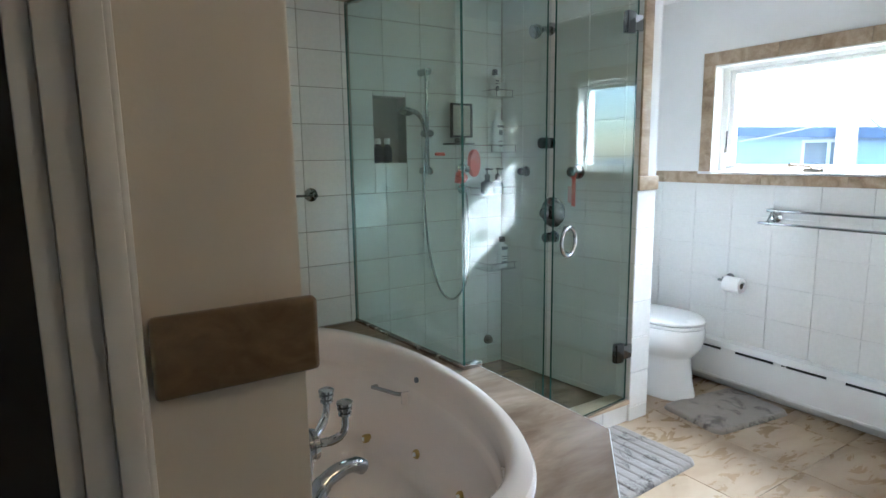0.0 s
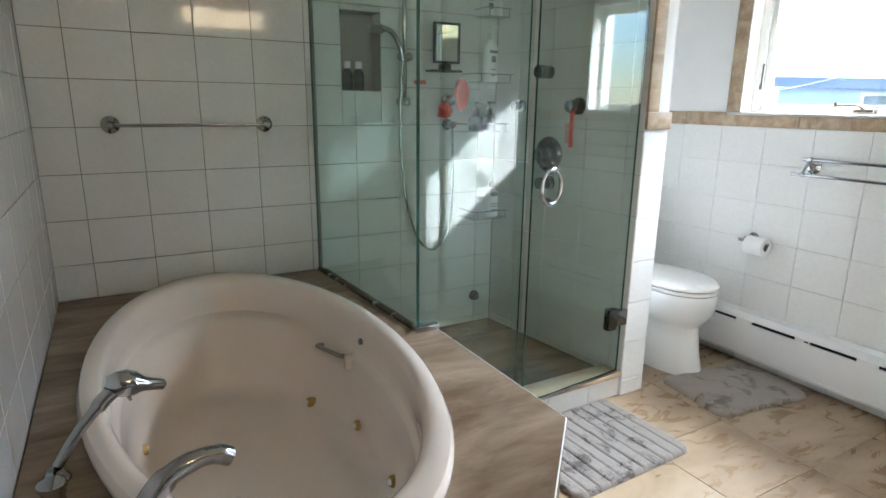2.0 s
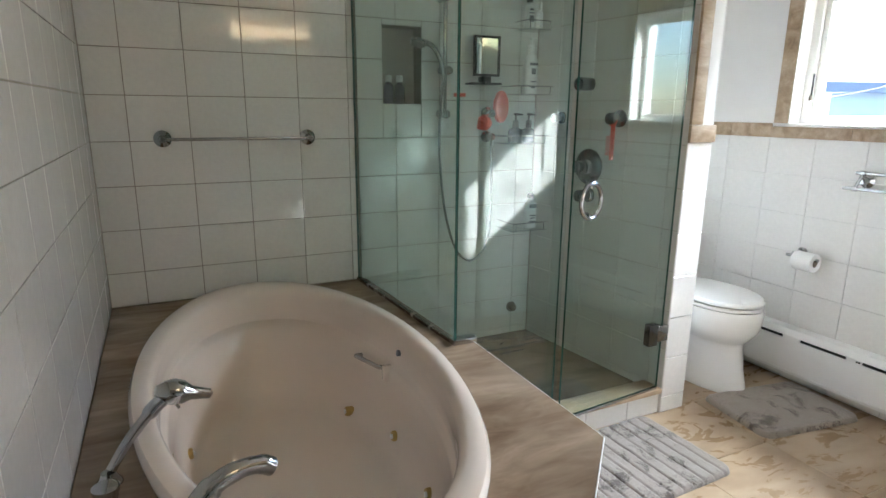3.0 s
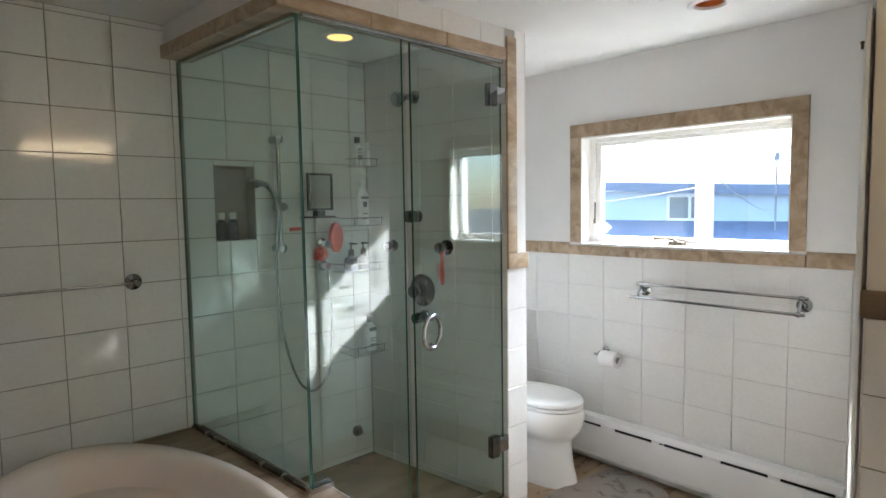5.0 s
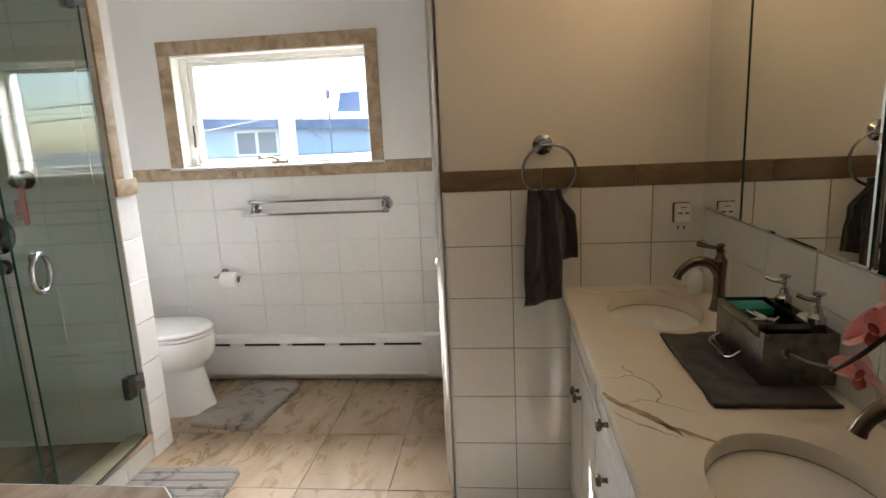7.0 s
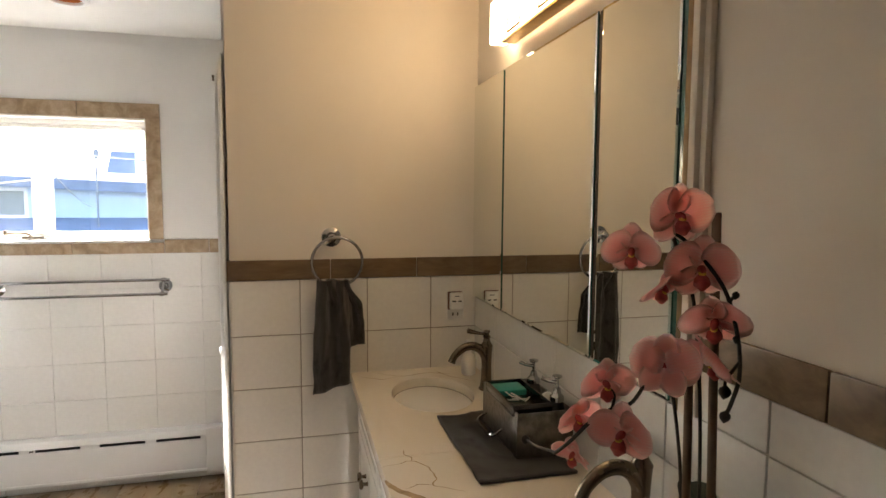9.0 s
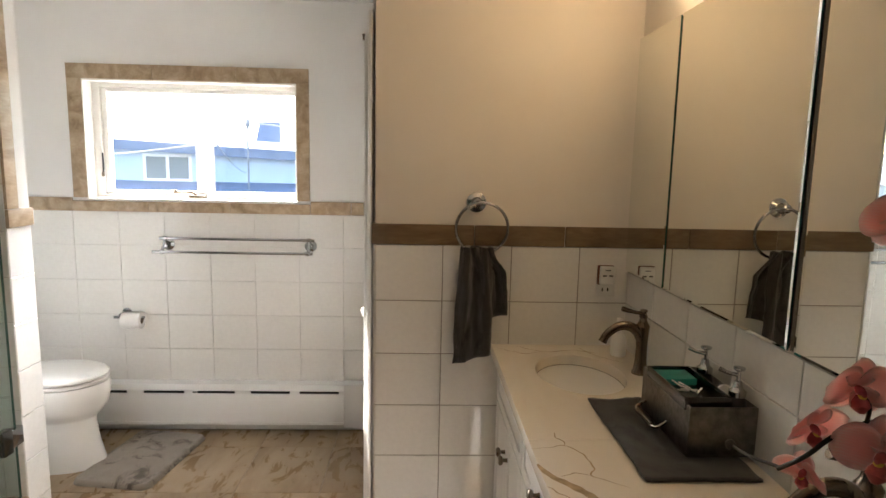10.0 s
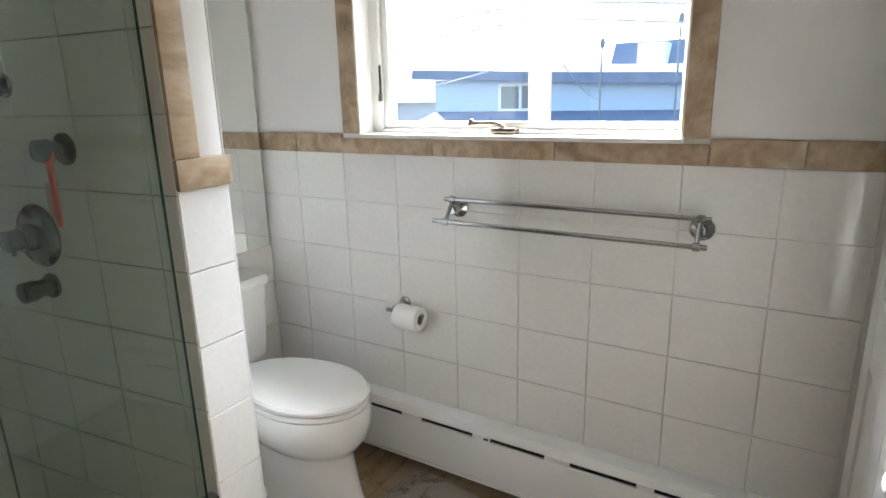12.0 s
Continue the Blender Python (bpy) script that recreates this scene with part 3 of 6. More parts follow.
# ---------------------------------------------------------------- baseboard heater
heat = thing("baseboard_heater", (EAST - 0.04, 2.7, 0.045), "white enamelled baseboard heater with dark slots", "heater")
HY0, HY1, HX = 1.800, ALCOVE - 0.03, EAST - 0.073
HB, HS, HT = 0.062, 0.246, 0.302
part("back_plate", B(EAST - 0.015, HY0 + 0.01, HB, EAST - 0.001, HY1, HT - 0.004, 0.002), GLOSSWHITE, heat)
part("front_panel", B(HX, HY0 + 0.135, HB, HX + 0.012, HY1, HS, 0.004), GLOSSWHITE, heat)
part("lower_lip", B(HX - 0.003, HY0 + 0.135, HB, HX - 0.0003, HY1, HB + 0.016, 0.001), GLOSSWHITE, heat)
part("heating_core", B(HX + 0.02, HY0 + 0.13, HB + 0.006, EAST - 0.017, HY1 - 0.01, HS - 0.002), DARK, heat, "dark heating fins")
bm = bmesh.new()
rings(bm, [[Vector((HX, y, HS + 0.019)), Vector((HX + 0.012, y, HT - 0.004)), Vector((EAST - 0.001, y, HT)), Vector((EAST - 0.001, y, HT - 0.008)), Vector((HX + 0.014, y, HT - 0.013)), Vector((HX + 0.006, y, HS + 0.015))] for y in (HY0 + 0.13, HY1)])
part("top_cover", bm, GLOSSWHITE, heat)
slots = [(1.964, 2.190), (2.244, 2.468), (2.558, 2.770), (2.842, 3.073), (3.164, 3.38), (3.46, 3.68)]
edges = [HY0 + 0.13] + [v for s in slots for v in s] + [HY1]
for a, b in zip(edges[0::2], edges[1::2]):
    part("bridge", B(HX + 0.001, a, HS - 0.004, HX + 0.010, b, HS + 0.022), GLOSSWHITE, heat)
for y in (2.762, 2.78, 2.79):
    part("damper_stud", L((HX + 0.004, y, HS + 0.01), (-1, 0, 0), [(0, 0.004), (0.008, 0.004)], 10), BLACK, heat)
part("end_cap", B(HX - 0.004, HY0, 0.045, EAST - 0.001, HY0 + 0.134, HT + 0.004, 0.004), GLOSSWHITE, heat, "white end cap")

# ---------------------------------------------------------------- tub deck and tub
TCX, TCY, TA, TB = 2.134, 3.15, 0.485, 0.985
deck_poly = [(1.545, 1.866), (2.26, 1.866), (2.82, 2.426), (2.82, 3.178), (2.775, 3.178), (2.712, 4.148), (1.545, 4.148)]


def on_poly(a):
    d = Vector((math.cos(a), math.sin(a)))
    best = 9.0
    for (x0, y0), (x1, y1) in zip(deck_poly, deck_poly[1:] + deck_poly[:1]):
        ex, ey = x1 - x0, y1 - y0
        det = d.x * -ey + ex * d.y
        if abs(det) < 1e-9:
            continue
        rx, ry = x0 - TCX, y0 - TCY
        t = (rx * -ey + ex * ry) / det
        s = (d.x * ry - d.y * rx) / det
        if t > 0 and -1e-6 <= s <= 1 + 1e-6:
            best = min(best, t)
    return Vector((TCX + d.x * best, TCY + d.y * best))


angs = sorted([2 * math.pi * i / 72 for i in range(72)] + [math.atan2(y - TCY, x - TCX) % (2 * math.pi) for x, y in deck_poly])
outer = [on_poly(a) for a in angs]
inner = []
for a in angs:
    k = 1 / math.hypot(math.cos(a) / (TA - 0.05), math.sin(a) / (TB - 0.05))
    inner.append(Vector((TCX + k * math.cos(a), TCY + k * math.sin(a))))
bm = bmesh.new()
z0, z1 = DECK - 0.03, DECK
rings(bm, [[Vector((p.x, p.y, z)) for p in lp] for lp, z in ((outer, z0), (outer, z1 - 0.003), ([o + (i - o).normalized() * 0.003 for o, i in zip(outer, inner)], z1), (inner, z1), (inner, z0))], closed=True)
deck = solid("tub_deck", bm, DECKSTONE, "brown marble deck round the bathtub", "tub deck", "structure")
for (xa, ya), (xb, yb2) in (((1.60, 1.866), (2.26, 1.866)), ((2.26, 1.866), (2.82, 2.426)), ((2.82, 2.426), (2.82, 3.178))):
    d = Vector((xb - xa, yb2 - ya, 0))
    nrm = Vector((-d.y, d.x, 0)).normalized() * 0.02
    off = nrm * 0.4
    pts = [Vector((xa, ya, 0)) + off, Vector((xb, yb2, 0)) + off, Vector((xb, yb2, 0)) + off + nrm, Vector((xa, ya, 0)) + off + nrm]
    bm = bmesh.new()
    rings(bm, [[q + Vector((0, 0, z)) for q in pts] for z in (0.0, DECK - 0.031)])
    part("front_slab", bm, DECKSTONE, deck)
bm = bmesh.new()
tube(bm, [(2.262, 1.868, DECK - 0.002), (2.818, 2.424, DECK - 0.002), (2.818, 3.176, DECK - 0.002)], 0.0022, 8)
part("edge_trim", bm, GLOSSWHITE, deck, "thin white edge trim")


def oval(a, b, cy, z, n=72, sq=0.0):
    pts = []
    for i in range(n):
        t = 2 * math.pi * i / n
        c, s = math.cos(t), math.sin(t)
        e = 1.0 - sq
        pts.append(Vector((TCX + a * math.copysign(abs(c) ** e, c), cy + b * math.copysign(abs(s) ** e, s), z)))
    return pts


tub = thing("bathtub", (TCX, TCY, DECK), "oval biscuit coloured whirlpool bathtub set in the deck", "bathtub")
prof = [(0.440, 0.930, 3.15, 0.46), (0.468, 0.965, 3.15, 0.53), (0.480, 0.980, 3.15, 0.555), (0.484, 0.985, 3.15, 0.575), (0.483, 0.984, 3.15, 0.588), (0.474, 0.973, 3.15, 0.601), (0.456, 0.950, 3.15, 0.606), (0.432, 0.91, 3.145, 0.604),
        (0.424, 0.885, 3.14, 0.598), (0.418, 0.868, 3.14, 0.586), (0.415, 0.858, 3.14, 0.566), (0.413, 0.850, 3.14, 0.52), (0.411, 0.842, 3.14, 0.470), (0.408, 0.836, 3.14, 0.458), (0.396, 0.818, 3.13, 0.446), (0.389, 0.806, 3.12, 0.430), (0.384, 0.780, 3.11, 0.35),
        (0.374, 0.745, 3.10, 0.25), (0.362, 0.715, 3.10, 0.18), (0.340, 0.685, 3.10, 0.145), (0.30, 0.62, 3.10, 0.125), (0.17, 0.42, 3.10, 0.120), (0.02, 0.05, 3.10, 0.118)]


def tub_side(y, z, side):
    """A point on the inner wall of the tub."""
    inner_prof = [q for q in prof if q[3] < 0.6][8:]
    lo = max(range(len(inner_prof)), key=lambda k: (inner_prof[k][3] <= z) * (inner_prof[k][3] + 1))
    a, b, cy = inner_prof[lo][:3]
    sn = min(0.99, abs((y - cy) / b)) ** (1 / 0.94)
    return Vector((TCX + side * a * math.sqrt(1 - sn * sn) ** 0.94, y, z))


bm = bmesh.new()
rings(bm, [oval(a, b, cy, z, sq=0.06 if z < 0.5 else 0.0) for a, b, cy, z in prof], cap0=False)
part("shell", bm, TUBMAT, tub)
for y, z, side in ((3.519, 0.165, 1), (3.184, 0.212, 1), (2.82, 0.212, 1), (3.40, 0.20, -1), (3.05, 0.20, -1)):
    c = tub_side(y, z, side)
    d = (-side, 0, 0.1)
    jet = part("jet", L(c, d, [(-0.03, 0.020), (0.004, 0.020), (0.008, 0.017), (0.008, 0.011), (0.003, 0.010)], 20), BRASS, tub, "tarnished brass jet ring")
    part("nozzle", L(c, d, [(0.0, 0.010), (0.012, 0.009), (0.014, 0.004)], 14), BOTTLE, jet)
part("grab_bar", T(smooth_path([(2.522, 3.315, 0.432), (2.488, 3.322, 0.436), (2.476, 3.36, 0.434), (2.455, 3.46, 0.424), (2.452, 3.50, 0.418), (2.490, 3.512, 0.411)]), 0.009), CHROME, tub, "short chrome grab bar")
part("grip_socket", B(2.492, 3.283, 0.392, 2.535, 3.305, 0.450, 0.007), TUBMAT, tub)
part("air_control", L((2.540, 3.244, 0.515), (-1, 0, 0.15), [(-0.02, 0.012), (0.006, 0.012), (0.008, 0.008)], 16), LABEL, tub, "small grey air control")

filler = thing("tub_faucet", (1.66, 2.62, DECK), "chrome deck mounted tub filler with hand shower", "faucet")
spray = part("hand_shower", T(smooth_path([(1.628, 2.765, 0.575), (1.662, 2.785, 0.622), (1.705, 2.80, 0.668), (1.742, 2.812, 0.702), (1.785, 2.822, 0.722)]), [0.012] * 8 + [0.013] * 6 + [0.018] * 8 + [0.026, 0.024, 0.02]), CHROME, filler)
part("spray_head", L((1.765, 2.818, 0.724), (0.75, 0.1, -0.25), [(-0.03, 0.012), (-0.01, 0.026), (0.012, 0.033), (0.034, 0.030), (0.055, 0.018), (0.085, 0.014), (0.100, 0.013), (0.106, 0.006)], 20), CHROME, spray)
part("trigger", T([(1.775, 2.82, 0.700), (1.785, 2.823, 0.672)], 0.004, 8), CHROME, spray)
part("escutcheon", L((1.622, 2.762, DECK), (0, 0, 1), [(0, 0.030), (0.006, 0.029), (0.016, 0.020), (0.028, 0.016)]), CHROME, filler)
part("valve_knob", L((1.625, 2.672, DECK), (0, 0, 1), [(0, 0.022), (0.02, 0.020), (0.022, 0.024), (0.034, 0.024), (0.037, 0.028), (0.048, 0.029), (0.052, 0.022)]), CHROME, filler)
spout = part("spout", T(smooth_path([(1.780, 2.500, 0.548), (1.800, 2.506, 0.596), (1.842, 2.518, 0.634), (1.895, 2.532, 0.646), (1.938, 2.545, 0.638), (1.962, 2.552, 0.622)]), [0.030] * 6 + [0.026] * 6 + [0.022] * 6 + [0.020] * 6 + [0.022] * 7, 16), CHROME, filler)
part("spout_flange", L((1.780, 2.500, DECK), (0, 0, 1), [(0, 0.042), (0.006, 0.041), (0.014, 0.033)]), CHROME, filler)

# valve on the wall end beside the tub
wc = Vector((1.536, 1.802, 1.128))
wv = thing("tub_valve", wc, "chrome wall mounted tub valve with two levers", "valve")
part("plate", L(wc, (1, 0, 0), [(0, 0.050), (0.008, 0.050), (0.011, 0.048), (0.015, 0.040), (0.018, 0.022)], 36), CHROME, wv)
part("body", L(wc + Vector((0.017, 0, 0)), (1, 0, 0), [(0, 0.019), (0.008, 0.018), (0.010, 0.020), (0.016, 0.018), (0.020, 0.011)]), CHROME, wv)
for dy, dz in ((0.039, 0.034), (-0.019, 0.040)):
    b0 = wc + Vector((0.032, dy * 0.2, 0.002))
    lv = part("lever", T(smooth_path([b0, b0 + Vector((0.018, dy * 0.5, 0.003)), b0 + Vector((0.030, dy * 0.8, dz * 0.35)), b0 + Vector((0.032, dy * 0.8, dz * 0.85))]), [0.0055] * 10 + [0.0045] * 9), CHROME, wv)
    part("lever_knob", L(b0 + Vector((0.032, dy * 0.8, dz * 0.8)), (0, 0, 1), [(0, 0.005), (0.002, 0.008), (0.005, 0.008), (0.006, 0.006), (0.008, 0.006), (0.009, 0.009), (0.012, 0.009), (0.013, 0.007), (0.015, 0.010), (0.018, 0.010), (0.020, 0.006)], 18), CHROME, lv)

# towel bar on the tub wall
nb = thing("towel_bar", (2.13, NORTH, 1.29), "single chrome towel bar on the tiled tub wall", "towel bar")
for x in (1.816, 2.438):
    part("rosette", L((x, NORTH, 1.276), (0, -1, 0), [(0, 0.036), (0.006, 0.036), (0.012, 0.028), (0.020, 0.016), (0.055, 0.012), (0.070, 0.015), (0.076, 0.010)]), CHROME, nb)
part("bar", T([(1.81, NORTH - 0.058, 1.276), (2.444, NORTH - 0.058, 1.276)], 0.006), CHROME, nb)


# ---------------------------------------------------------------- shower glass
def glass_box(x0, y0, z0, x1, y1, z1):
    """A pane with green polished edges."""
    bm = bmesh.new()
    box(bm, x0, y0, z0, x1, y1, z1)
    thin = 0 if (x1 - x0) < (y1 - y0) else 1
    for f in bm.faces:
        f.normal_update()
        f.material_index = 0 if abs(f.normal[thin]) > 0.9 else 1
    return bm


glass = thing("shower_enclosure", (GX, GY, DECK), "frameless greenish glass shower enclosure with chrome fittings", "shower enclosure")
bm = slanted(GX - 0.005, GX + 0.005, GY - 0.004, NORTH - 0.003, DECK + 0.012, 2.268)
bm.normal_update()
for f in bm.faces:
    f.material_index = 0 if abs(f.normal.x) > 0.9 else 1
g1 = part("side_panel", bm, [SHOWER_GLASS, GLASS_EDGE], glass, "fixed green tinted glass panel")
g2 = part("front_panel", glass_box(GX + 0.0075, GY - 0.004, 0.130, 3.212, GY + 0.006, 2.266), [SHOWER_GLASS, GLASS_EDGE], glass, "fixed green tinted glass panel")
SWING = Matrix.Translation((3.815, GY, 0)) @ pose(0, 0, 0, 0, 0, 5.2) @ Matrix.Translation((-3.815, -GY, 0))


def swung(bm):
    """Turns a piece of the glass door with its leaf, which stands a little open."""
    bmesh.ops.transform(bm, matrix=SWING, verts=bm.verts[:])
    return bm


gdoor = part("glass_door", swung(glass_box(3.206, GY - 0.004, 0.142, 3.815, GY + 0.006, 2.240)), [SHOWER_GLASS, GLASS_EDGE], glass, "hinged green tinted glass door")
for g in (g1, g2, gdoor):
    g.visible_shadow = False
seal = part("door_seal", B(3.2125, GY - 0.006, 0.135, 3.226, GY + 0.008, 2.262, 0.002), CLEARPLASTIC, glass, "clear plastic door seal")
seal.visible_shadow = False
part("sill_channel", slanted(GX - 0.012, GX + 0.012, GY + 0.017, NORTH - 0.003, DECK, DECK + 0.013), NICKEL, glass, "metal channel")
part("corner_channel", B(GX - 0.014, GY - 0.024, DECK, GX + 0.085, GY + 0.016, DECK + 0.022, 0.003), CHROME, glass, "chrome corner channel")
part("door_sweep", swung(B(3.210, GY - 0.005, 0.1285, 3.815, GY + 0.007, 0.142, 0.002)), CHROME, gdoor)
for z in (0.412, 2.107):
    h = part("hinge", B(3.724, GY - 0.016, z - 0.052, 3.778, GY + 0.018, z + 0.052, 0.003), DARKCHROME, glass, "dark square metal hinge")
    part("hinge_leaf", B(3.7785, GY - 0.014, z - 0.038, 3.842, GY + 0.02, z + 0.038, 0.003), CHROME, h)
bm = bmesh.new()
torus(bm, (3.281, GY - 0.030, 1.067), (-0.22, 1, 0), 0.068, 0.0095)
ring = part("ring_handle", swung(bm), CHROME, glass, "round chrome pull ring")
for dz in (0.058, -0.058):
    part("handle_post", swung(L((3.279, GY - 0.005, 1.067 + dz), (0.0, -1, 0), [(0, 0.014), (0.006, 0.013), (0.03, 0.009)], 14)), CHROME, ring)


# ---------------------------------------------------------------- shower fittings
def fitting(name, c, d, profile, mat, label, cat, extra=()):
    t = thing(name, c, label, cat)
    part("flange", L(c, d, profile), mat, t)
    for nm, b in extra:
        part(nm, b, mat, t)
    return t


sw = Vector((-1, -0.117, 0)).normalized()


def on_wall(y, z):
    return Vector((shower_east(y), y, z))


c = on_wall(3.720, 1.130)
fitting("shower_valve", c, sw, [(0, 0.090), (0.006, 0.090), (0.016, 0.080), (0.022, 0.040), (0.055, 0.037), (0.057, 0.030), (0.09, 0.030), (0.095, 0.022)], DARKCHROME, "large round chrome shower valve plate", "shower valve", [("lever", T([c + sw * 0.07, c + sw * 0.085 + Vector((0, -0.02, -0.035))], [0.008, 0.006]))])
c = on_wall(3.705, 0.985)
fitting("diverter_valve", c, sw, [(0, 0.036), (0.01, 0.036), (0.014, 0.026), (0.05, 0.025), (0.054, 0.030), (0.085, 0.029), (0.09, 0.020)], DARKCHROME, "small chrome diverter knob below the valve", "shower valve")
c = on_wall(3.742, 1.537)
fitting("body_spray", c, sw, [(0, 0.032), (0.008, 0.031), (0.014, 0.018), (0.035, 0.020), (0.04, 0.033), (0.085, 0.033), (0.09, 0.022)], DARKCHROME, "chrome body spray jet on the tiled wall", "body spray", )
c = on_wall(3.935, 1.371)
fitting("body_spray", c, sw, [(0, 0.032), (0.008, 0.031), (0.014, 0.018), (0.035, 0.017), (0.04, 0.022), (0.06, 0.022), (0.064, 0.014)], DARKCHROME, "chrome body spray jet on the tiled wall", "body spray")
c = on_wall(3.540, 1.373)
fitting("robe_hook", c, sw, [(0, 0.042), (0.008, 0.041), (0.014, 0.020), (0.04, 0.018), (0.044, 0.029), (0.075, 0.028), (0.08, 0.019)], DARKCHROME, "round chrome hook with a red comb hung on it", "hook")
comb = thing("red_comb", c + sw * 0.05, "coral red plastic comb hanging from a knob", "comb")
bm = bmesh.new()
cc = c + sw * 0.052
torus(bm, cc + Vector((0, 0, -0.008)), sw, 0.024, 0.005, 24, 8)
box(bm, cc.x - 0.003, cc.y - 0.020, cc.z - 0.195, cc.x + 0.003, cc.y + 0.006, cc.z - 0.028, 0.002)
part("spine", bm, RED, comb)
for i in range(15):
    z = cc.z - 0.085 - i * 0.0062
    part("tooth", B(cc.x - 0.0015, cc.y + 0.006, z - 0.0016, cc.x + 0.0015, cc.y + 0.036, z + 0.0016), RED, comb)
c = on_wall(3.755, 2.182)
sh = fitting("overhead_shower", c, sw, [(0, 0.036), (0.006, 0.035), (0.014, 0.026)], CHROME, "chrome shower head on a short wall arm", "shower head")
part("arm", T([c, c + sw * 0.09 + Vector((0, -0.005, -0.012))], 0.016), CHROME, sh)
part("head", L(c + sw * 0.09 + Vector((0, -0.005, -0.012)), sw + Vector((0, 0, -0.35)), [(0, 0.018), (0.015, 0.022), (0.022, 0.030), (0.05, 0.040), (0.062, 0.040), (0.066, 0.034)]), CHROME, sh)
c = Vector((3.612, NORTH, 0.262))
fitting("low_spray", c, (0, -1, 0), [(0, 0.030), (0.01, 0.030), (0.016, 0.022), (0.035, 0.020), (0.04, 0.012)], NICKEL, "low round metal spray jet", "body spray")

slide = thing("slide_bar_shower", (3.13, NORTH, 1.4), "chrome slide bar with a hand shower and hose", "hand shower")
yb3 = NORTH - 0.062
part("bar", T([(3.132, yb3, 1.375), (3.132, yb3, 1.955)], 0.011), CHROME, slide)
for z in (1.385, 1.945):
    part("bracket", L((3.132, NORTH, z), (0, -1, 0), [(0, 0.022), (0.04, 0.018), (0.085, 0.022), (0.09, 0.014)]), CHROME, slide)
part("slider", L((3.095, yb3, 1.60), (1, 0, 0), [(0, 0.014), (0.012, 0.024), (0.06, 0.024), (0.075, 0.014)]), CHROME, slide)
hs = part("hand_set", T(smooth_path([(3.112, yb3 - 0.03, 1.575), (3.080, yb3 - 0.045, 1.655), (3.035, yb3 - 0.06, 1.705), (2.975, yb3 - 0.075, 1.722)]), [0.012] * 10 + [0.014] * 9), CHROME, slide)
part("spray_face", L((2.955, yb3 - 0.078, 1.732), (-0.35, -0.2, -1), [(0, 0.020), (0.008, 0.038), (0.022, 0.042), (0.028, 0.036)]), CHROME, hs)
hose = smooth_path([(3.112, yb3 - 0.03, 1.575), (3.10, yb3 - 0.02, 1.45), (3.105, yb3, 1.20), (3.135, yb3, 0.90), (3.20, yb3, 0.68), (3.275, yb3 - 0.01, 0.60), (3.35, yb3, 0.62), (3.405, yb3, 0.72), (3.42, yb3, 0.95), (3.418, NORTH - 0.05, 1.255)], 8)
part("hose", T(hose, 0.0075, 10), CHROME, slide, "grey metal shower hose")
for z, r in ((1.391, 0.034), (1.268, 0.030)):
    fitting("wall_elbow", Vector((3.412, NORTH, z)), (0, -1, 0), [(0, r), (0.01, r), (0.016, 0.018), (0.05, 0.016), (0.054, 0.022), (0.07, 0.020)], CHROME, "round chrome wall outlet on the shower tiles", "wall outlet")
loof = thing("mesh_sponge", (3.362, NORTH - 0.06, 1.35), "bright red mesh bath sponge hanging in the shower", "bath sponge")
rng = random.Random(4)
bm = bmesh.new()
for i in range(16):
    a, b2 = rng.uniform(0, 6.28), rng.uniform(-1.2, 1.2)
    o = Vector((math.cos(a) * math.cos(b2), math.sin(a) * math.cos(b2), math.sin(b2))) * 0.022
    torus(bm, Vector((3.362, NORTH - 0.065, 1.345)) + o, o + Vector((rng.uniform(-.02, .02), 0, 0.01)), 0.020, 0.009, 12, 6)
part("mesh", bm, RED, loof)
part("cord", T([(3.40, NORTH - 0.05, 1.395), (3.37, NORTH - 0.06, 1.36)], 0.003, 6), RED, loof)
brush = thing("scrub_brush", (3.468, NORTH - 0.05, 1.42), "oval coral red scrub pad on a wall outlet", "scrub brush")
bm = bmesh.new()
u, v = Vector((1, 0, 0)), Vector((0, 0, 1))
rings(bm, [circle((3.468, NORTH - 0.075 + d, 1.425), u, v, 0.044 * k, 0.085 * k, 28) for d, k in ((0.0, 0.85), (0.006, 0.97), (0.014, 1.0), (0.026, 0.98), (0.030, 0.9))])
part("pad", bm, RED, brush)
part("handle", B(3.18, NORTH - 0.08, 1.472, 3.245, NORTH - 0.062, 1.492, 0.006), RED, brush)


def bottle(at, r, h, neck, mats, label, squash=1.0, pump=False, cap=True):
    x, y, z = at
    t = thing("bottle", at, label, "bottle")
    bm = bmesh.new()
    n = 20
    prof = [(0, 0.9), (0.02, 1.0), (0.72, 1.0), (0.84, 0.9), (0.93, 0.45), (1.0, neck / r)]
    rings(bm, [circle((x, y, z + h * a), (1, 0, 0), (0, 1, 0), r * k, r * k * squash, n) for a, k in prof])
    part("body", bm, mats[0], t)
    if cap:
        part("cap", L((x, y, z + h), (0, 0, 1), [(0, neck * 1.15), (0.002, neck * 1.2), (0.030, neck * 1.2), (0.034, neck)], 16), mats[1], t)
    if pump:
        p = part("pump", L((x, y, z + h + 0.03), (0, 0, 1), [(0, 0.005), (0.03, 0.004), (0.03, 0.012), (0.042, 0.012)], 12), mats[1], t)
        part("nozzle", T([(x, y, z + h + 0.066), (x + 0.036, y - 0.012, z + h + 0.064)], [0.007, 0.004], 8), mats[1], p)
    return t


def printed(t, x, y, z, w, rows, mat):
    for dz, k, hh in rows:
        part("print", B(x - w * k, y - 0.0015, z + dz, x + w * k, y, z + dz + hh), mat, t)


